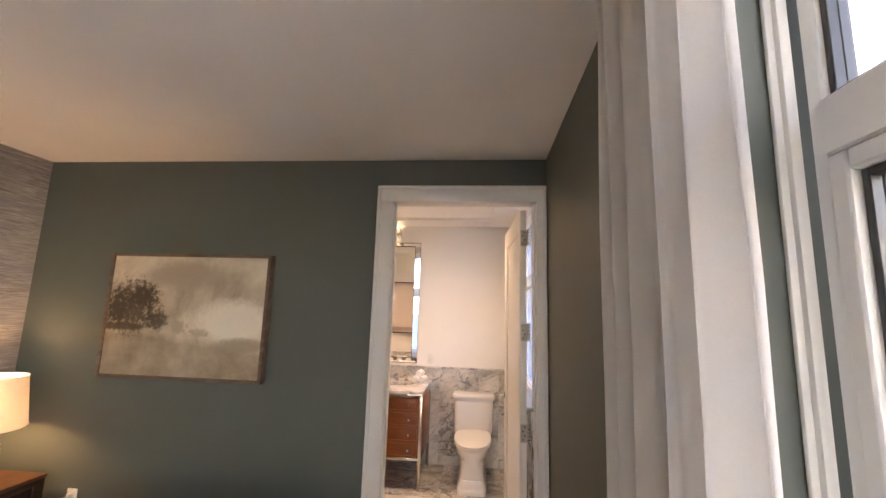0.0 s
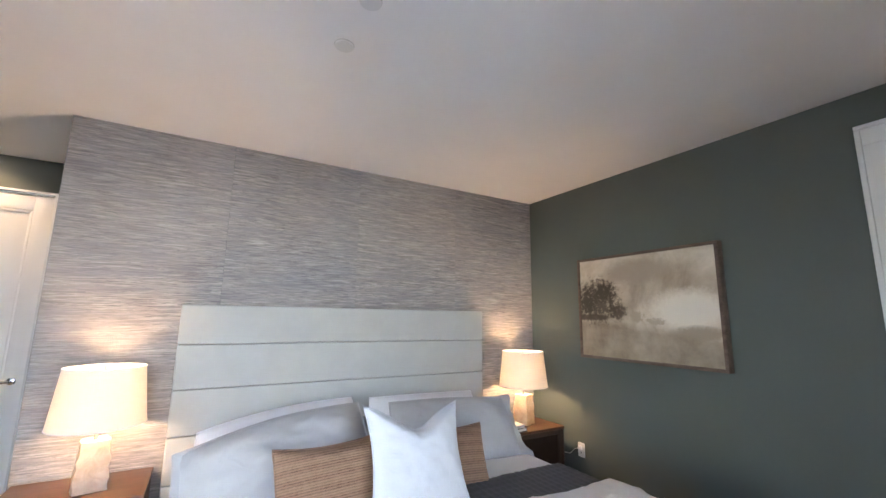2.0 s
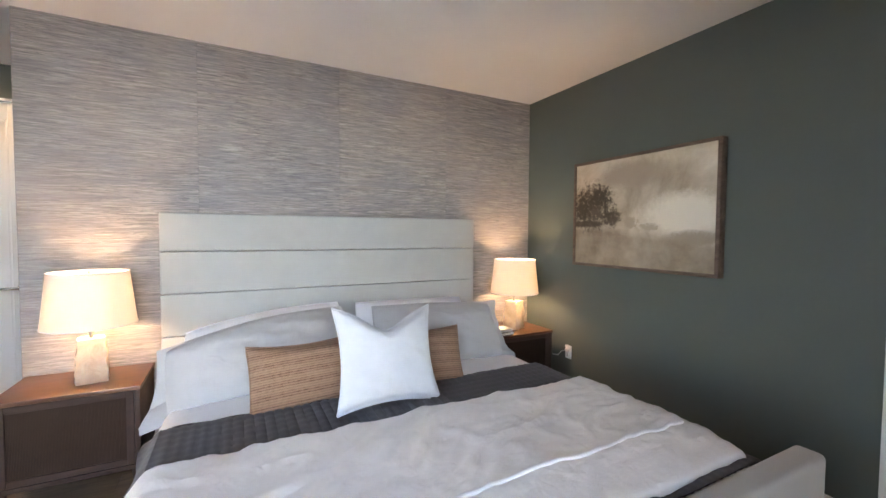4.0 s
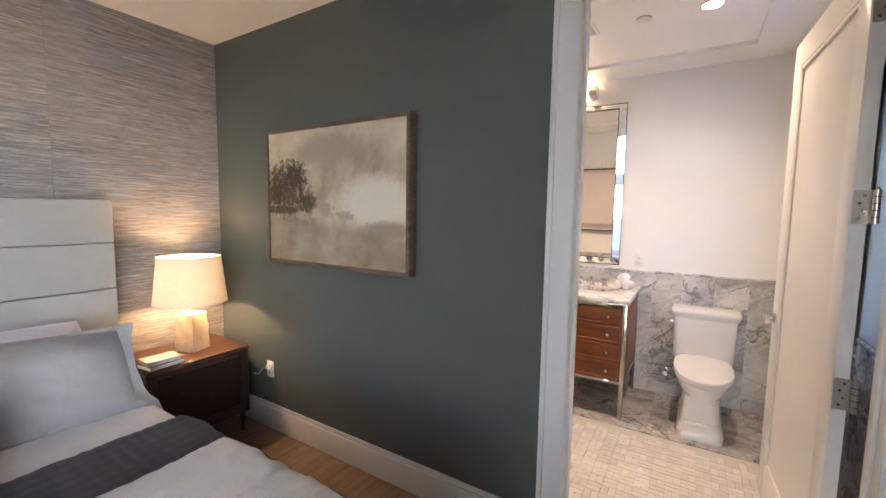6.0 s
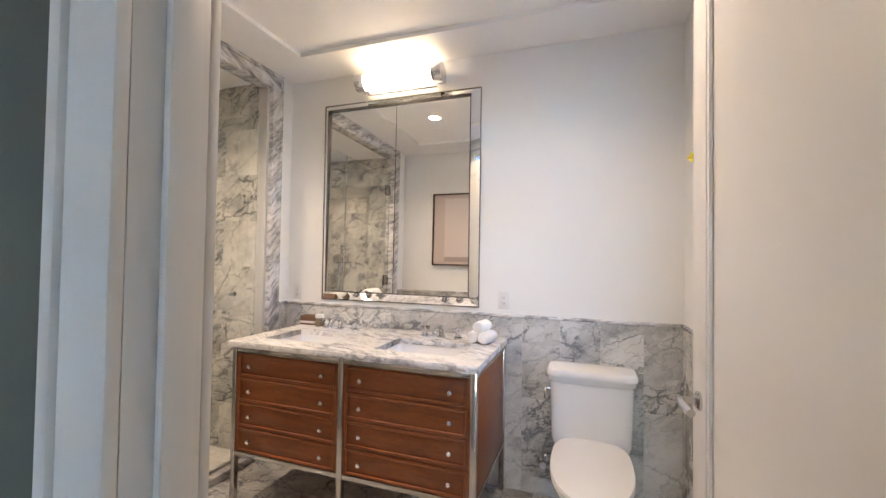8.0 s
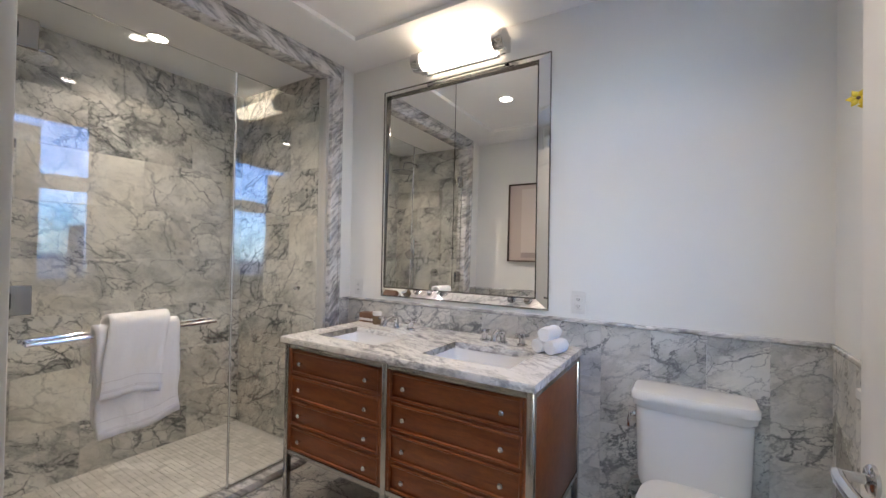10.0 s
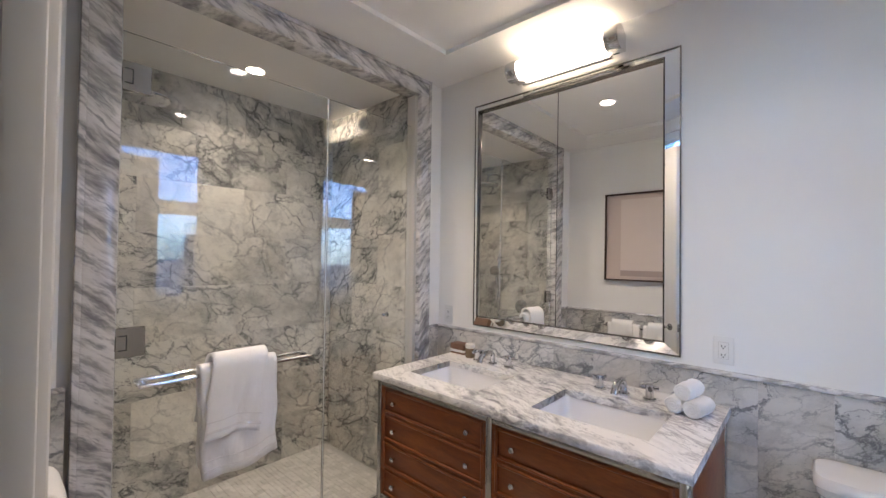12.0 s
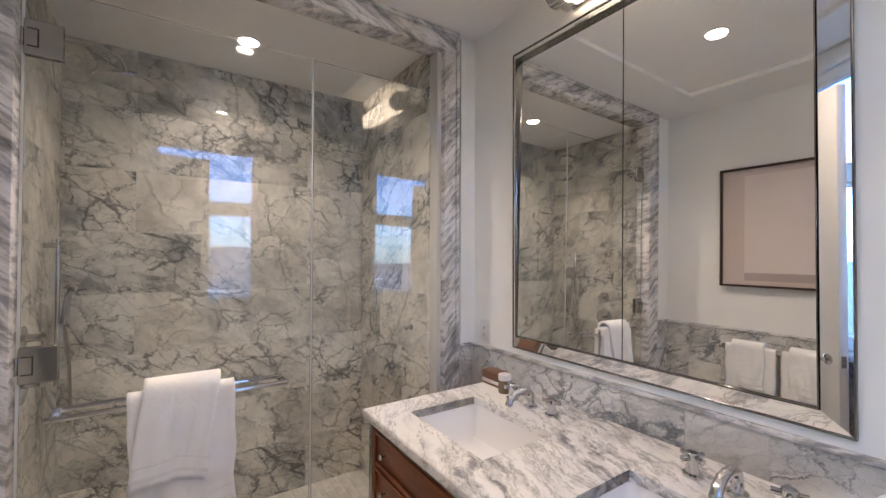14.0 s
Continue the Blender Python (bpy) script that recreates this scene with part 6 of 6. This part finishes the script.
HEART = paint("flower_heart", (0.12, 0.05, 0.01), 0.7, 0.1)


def leaf(p, d, size, parent):
    bm = bmesh.new()
    d = Vector(d).normalized()
    s = d.cross(Vector((0, 0, 1))).normalized()
    u = s.cross(d)
    pts = [(0, 0, 0), (0.3, 0.26, 0.03), (0.65, 0.28, 0.04), (1, 0, -0.05), (0.65, -0.28, 0.04), (0.3, -0.26, 0.03)]
    vs = [bm.verts.new(Vector(p) + (d * a + s * b + u * c) * size) for a, b, c in pts]
    mid = bm.verts.new(Vector(p) + (d * 0.5 - u * 0.04) * size)
    for i in range(6):
        bm.faces.new((vs[i], vs[(i + 1) % 6], mid))
    ob = part("leaf", bm, LEAFM, parent)
    mod = ob.modifiers.new("thickness", "SOLIDIFY")
    mod.thickness = 0.0008
    return ob


def flower(p, face, size, parent):
    bm = bmesh.new()
    f0 = Vector(face).normalized()
    a0 = f0.cross(Vector((0, 0, 1))).normalized()
    b0 = a0.cross(f0)
    for i in range(6):
        a = 2 * math.pi * i / 6
        d = a0 * math.cos(a) + b0 * math.sin(a)
        t = a0 * -math.sin(a) + b0 * math.cos(a)
        c = Vector(p)
        vs = [bm.verts.new(q) for q in (c, c + d * size * 0.55 + t * size * 0.30 + f0 * size * 0.1, c + d * size + f0 * size * 0.2, c + d * size * 0.55 - t * size * 0.30 + f0 * size * 0.1)]
        bm.faces.new(vs)
    fl0 = part("flower", bm, PETAL, parent, "yellow star-shaped flower")
    mod = fl0.modifiers.new("thickness", "SOLIDIFY")
    mod.thickness = 0.0008
    h = bmesh.new()
    bmesh.ops.create_icosphere(h, subdivisions=1, radius=size * 0.2, matrix=Matrix.Translation(Vector(p) + f0 * size * 0.1))
    part("heart", h, HEART, parent, "dark flower centre")


for q, fc, s in (((0.732, 4.20, 1.792), (-0.5, -1, 0.1), 0.024), ((0.752, 4.195, 1.772), (-0.3, -1, -0.1), 0.024), ((0.800, 3.975, 1.62), (-0.6, -1, 0.2), 0.022), ((0.81, 4.0, 1.59), (-0.8, -0.7, 0.0), 0.022)):
    flower(q, fc, s, vase)
for q, dr, s in (((0.775, 4.192, 1.70), (-0.7, -0.3, 0.5), 0.032), ((0.79, 4.188, 1.67), (-0.9, -0.2, -0.1), 0.03), ((0.82, 4.178, 1.55), (-0.8, -0.5, -0.2), 0.05), ((0.84, 4.172, 1.40), (-0.5, 0.6, 0.2), 0.06), ((0.845, 4.15, 1.22), (0.2, -0.8, 0.3), 0.06), ((0.85, 4.10, 1.36), (-0.2, -0.8, 0.1), 0.05), ((0.83, 4.03, 1.52), (-0.3, 0.7, 0.2), 0.05)):
    leaf(q, dr, s, vase)

# ---- far buildings ----
STONEY = paint("far_facade", (0.13, 0.14, 0.16), 0.85, 0.2)
FARGLASS = shader("far_window", (0.05, 0.06, 0.07), 0.2)
rng = random.Random(4)
for k in range(14):
    cx, cy = rng.uniform(180, 420), -160 + k * 34 + rng.uniform(-8, 8)
    w, d, h = rng.uniform(12, 26), rng.uniform(12, 22), rng.uniform(12, 30) + (14 if k in (6, 7) else 0)
    b = thing("far_building", (cx, cy, -30), "distant pale masonry building in the haze", "building", "far buildings")
    part("wall", box(cx - d / 2, cx + d / 2, cy - w / 2, cy + w / 2, -30, -30 + h), STONEY, b)
    part("roof", box(cx - d / 2 - 0.4, cx + d / 2 + 0.4, cy - w / 2 - 0.4, cy + w / 2 + 0.4, -30 + h, -29.2 + h), GROUT, b)
    bm = bmesh.new()
    for fz in range(int(h // 3.4)):
        for fy in range(int(w // 3)):
            y = cy - w / 2 + 1.2 + fy * 3
            box(cx - d / 2 - 0.05, cx - d / 2 + 0.1, y, y + 1.3, -28.5 + fz * 3.4, -26.7 + fz * 3.4, bm=bm)
    part("windows", bm, FARGLASS, b)

# ---- marble pieces ----


def piece(name, me, at, parent):
    ob = new(name, me)
    ob.parent = parent
    ob.location = Vector(at) - ORIGIN[parent]
    return ob


TILE_CACHE = {}


def tile_mesh(sx, sy, sz, material, key):
    k = (round(sx, 3), round(sy, 3), round(sz, 3), key)
    if k not in TILE_CACHE:
        bm = box(-sx / 2, sx / 2, -sy / 2, sy / 2, -sz / 2, sz / 2, 0.0007, 1)
        bmesh.ops.recalc_face_normals(bm, faces=bm.faces)
        me = bpy.data.meshes.new("tile")
        bm.to_mesh(me)
        bm.free()
        me.materials.append(material)
        TILE_CACHE[k] = me
    return TILE_CACHE[k]


GAP, THK = 0.0009, 0.010


def tile_wall(parent, axis, plane, side, a0, a1, z0, z1, tw, th, shift=0.5, material=MARBLE):
    """Rows of tiles on a wall plane; side says to which side of the plane they stand."""
    row = 0
    z = z0
    while z < z1 - 0.01:
        zt = min(z + th, z1)
        a = a0 - (tw * shift if row % 2 else 0.0)
        while a < a1 - 0.005:
            b0, b1 = max(a, a0), min(a + tw, a1)
            if b1 - b0 > 0.012:
                w, h = b1 - b0 - GAP, zt - z - GAP
                c = plane + side * THK / 2
                if axis == "x":
                    piece("tile", tile_mesh(THK, w, h, material, material.name), (c, (b0 + b1) / 2, (z + zt) / 2), parent)
                else:
                    piece("tile", tile_mesh(w, THK, h, material, material.name), ((b0 + b1) / 2, c, (z + zt) / 2), parent)
            a += tw
        z = zt
        row += 1


tile_wall(wall_shower_west, "x", SHW - 0.010, 1, SHS, SHN, 0.0, SHC, 0.61, 0.33)
tile_wall(wall_shower_north, "y", SHN + 0.010, -1, SHW, BW - 0.10, 0.0, SHC, 0.61, 0.33)
tile_wall(wall_shower_south, "y", SHS - 0.010, 1, SHW, BW - 0.10, 0.0, SHC, 0.61, 0.33)


def dado(parent, axis, plane, side, a0, a1, tw, first):
    """Upright marble tiles under a pencil rail."""
    edges_ = [a0]
    a = first
    while a < a1 - 0.02:
        if a > a0 + 0.02:
            edges_.append(a)
        a += tw
    edges_.append(a1)
    for i, (b0, b1) in enumerate(zip(edges_, edges_[1:])):
        cuts = [0.0, 0.32, 0.775, RAIL - 0.02] if i % 3 == 1 else [0.0, 0.10, 0.56, RAIL - 0.02]
        for lo, hi in zip(cuts, cuts[1:]):
            c = plane + side * THK / 2
            w, h = b1 - b0 - GAP, hi - lo - GAP
            if axis == "y":
                piece("tile", tile_mesh(w, THK, h, MARBLE_DADO, "d"), ((b0 + b1) / 2, c, (lo + hi) / 2), parent)
            else:
                piece("tile", tile_mesh(THK, w, h, MARBLE_DADO, "d"), (c, (b0 + b1) / 2, (lo + hi) / 2), parent)
    lo, hi = sorted((plane, plane + side * 0.018))
    if axis == "y":
        part("pencil_rail", box(a0, a1, lo, hi, RAIL - 0.02, RAIL, 0.006, 3), MARBLE_TRIM, parent, "rounded marble rail")
    else:
        part("pencil_rail", box(lo, hi, a0, a1, RAIL - 0.02, RAIL, 0.006, 3), MARBLE_TRIM, parent, "rounded marble rail")


dado(wall_bath_north, "y", BN, -1, BW, EX, 0.2235, -1.126 - 0.2235 * 2)
dado(wall_bath_east, "x", EX, -1, BS, 3.40 - 0.085, 0.2235, 3.05)
dado(wall_bath_east, "x", EX, -1, 4.36 + 0.085 + 0.025, BN - 0.02, 0.2235, 4.70)
for i in range(5):
    y0 = 3.318 + i * 0.23
    piece("tile", tile_mesh(THK, 0.228, 0.96, MARBLE_DADO, "d"), (EX - THK / 2, y0 + 0.115, 0.485), wall_bath_east)
dado(wall_bath_south, "y", BS, 1, BW, DL - 0.097, 0.2235, -1.60)
dado(wall_bath_west, "x", BW, 1, BS + 0.02, 3.074, 0.2235, 9)
dado(wall_bath_west, "x", BW, 1, 4.873, BN - 0.02, 0.2235, 9)

# bathroom floor: large border tiles, basket-weave field
for x in [BW + 0.012 + 0.305 * i for i in range(9)]:
    for y0, y1 in ((4.19, 4.495), (4.495, 4.80), (4.80, BN)):
        x1 = min(x + 0.305, EX)
        piece("tile", tile_mesh(x1 - x - GAP, y1 - y0 - GAP, 0.006, MARBLE_FLOOR, "f"), ((x + x1) / 2, (y0 + y1) / 2, -0.003), floor_bath)


def basket(name, x0, x1, y0, y1, z, parent, unit=0.10):
    verts, faces = [], []
    r = random.Random(3)

    def brick(a0, a1, b0, b1):
        g, t = 0.0012, 0.006
        a0, a1, b0, b1 = a0 + g, a1 - g, b0 + g, b1 - g
        n = len(verts)
        dz = r.uniform(-0.0004, 0.0004)
        verts.extend([(a0, b0, z - t), (a1, b0, z - t), (a1, b1, z - t), (a0, b1, z - t), (a0, b0, z + dz), (a1, b0, z + dz), (a1, b1, z + dz), (a0, b1, z + dz)])
        faces.extend([(n + 4, n + 5, n + 6, n + 7), (n, n + 1, n + 5, n + 4), (n + 1, n + 2, n + 6, n + 5), (n + 2, n + 3, n + 7, n + 6), (n + 3, n, n + 4, n + 7)])

    for i in range(int((x1 - x0) / unit + 1e-6)):
        for j in range(int((y1 - y0) / unit + 1e-6)):
            a, b = x0 + i * unit, y0 + j * unit
            if (i + j) % 2:
                brick(a, a + unit, b, b + unit / 2)
                brick(a, a + unit, b + unit / 2, b + unit)
            else:
                brick(a, a + unit / 2, b, b + unit)
                brick(a + unit / 2, a + unit, b, b + unit)
    me = bpy.data.meshes.new(name)
    me.from_pydata(verts, [], faces)
    me.materials.append(MOSAIC)
    ob = new(name, me)
    ob.parent = parent
    ob.location = -ORIGIN[parent]
    return tagged(ob, "small marble tiles laid in basket weave", kind="stuff")


_k = Net(MOSAIC)
_geo = _k.n("ShaderNodeNewGeometry")
_k.colour(_k.ramp(_geo.outputs["Random Per Island"], [(0, (0.63, 0.62, 0.585)), (0.5, (0.71, 0.69, 0.65)), (1, (0.78, 0.76, 0.72))]))
basket("mosaic", BW + 0.014, 0.855, BS + 0.002, 4.188, 0.0, floor_bath, 0.076)
basket("mosaic", SHW + 0.004, BW - 0.101, SHS + 0.002, SHN - 0.002, 0.004, floor_bath, 0.0595)

# bedroom floor planks
PL = 0.19
for i in range(25):
    x = HALLX + PL * i
    if x > EX - 0.02:
        break
    x1 = min(x + PL, EX)
    for y0, y1 in ((SY, SY + 1.7 + 0.5 * (i % 3)), (SY + 1.7 + 0.5 * (i % 3), NY)):
        piece("plank", tile_mesh(x1 - x - 0.002, y1 - y0 - 0.002, 0.008, OAK, "oak"), ((x + x1) / 2, (y0 + y1) / 2, -0.004), floor)
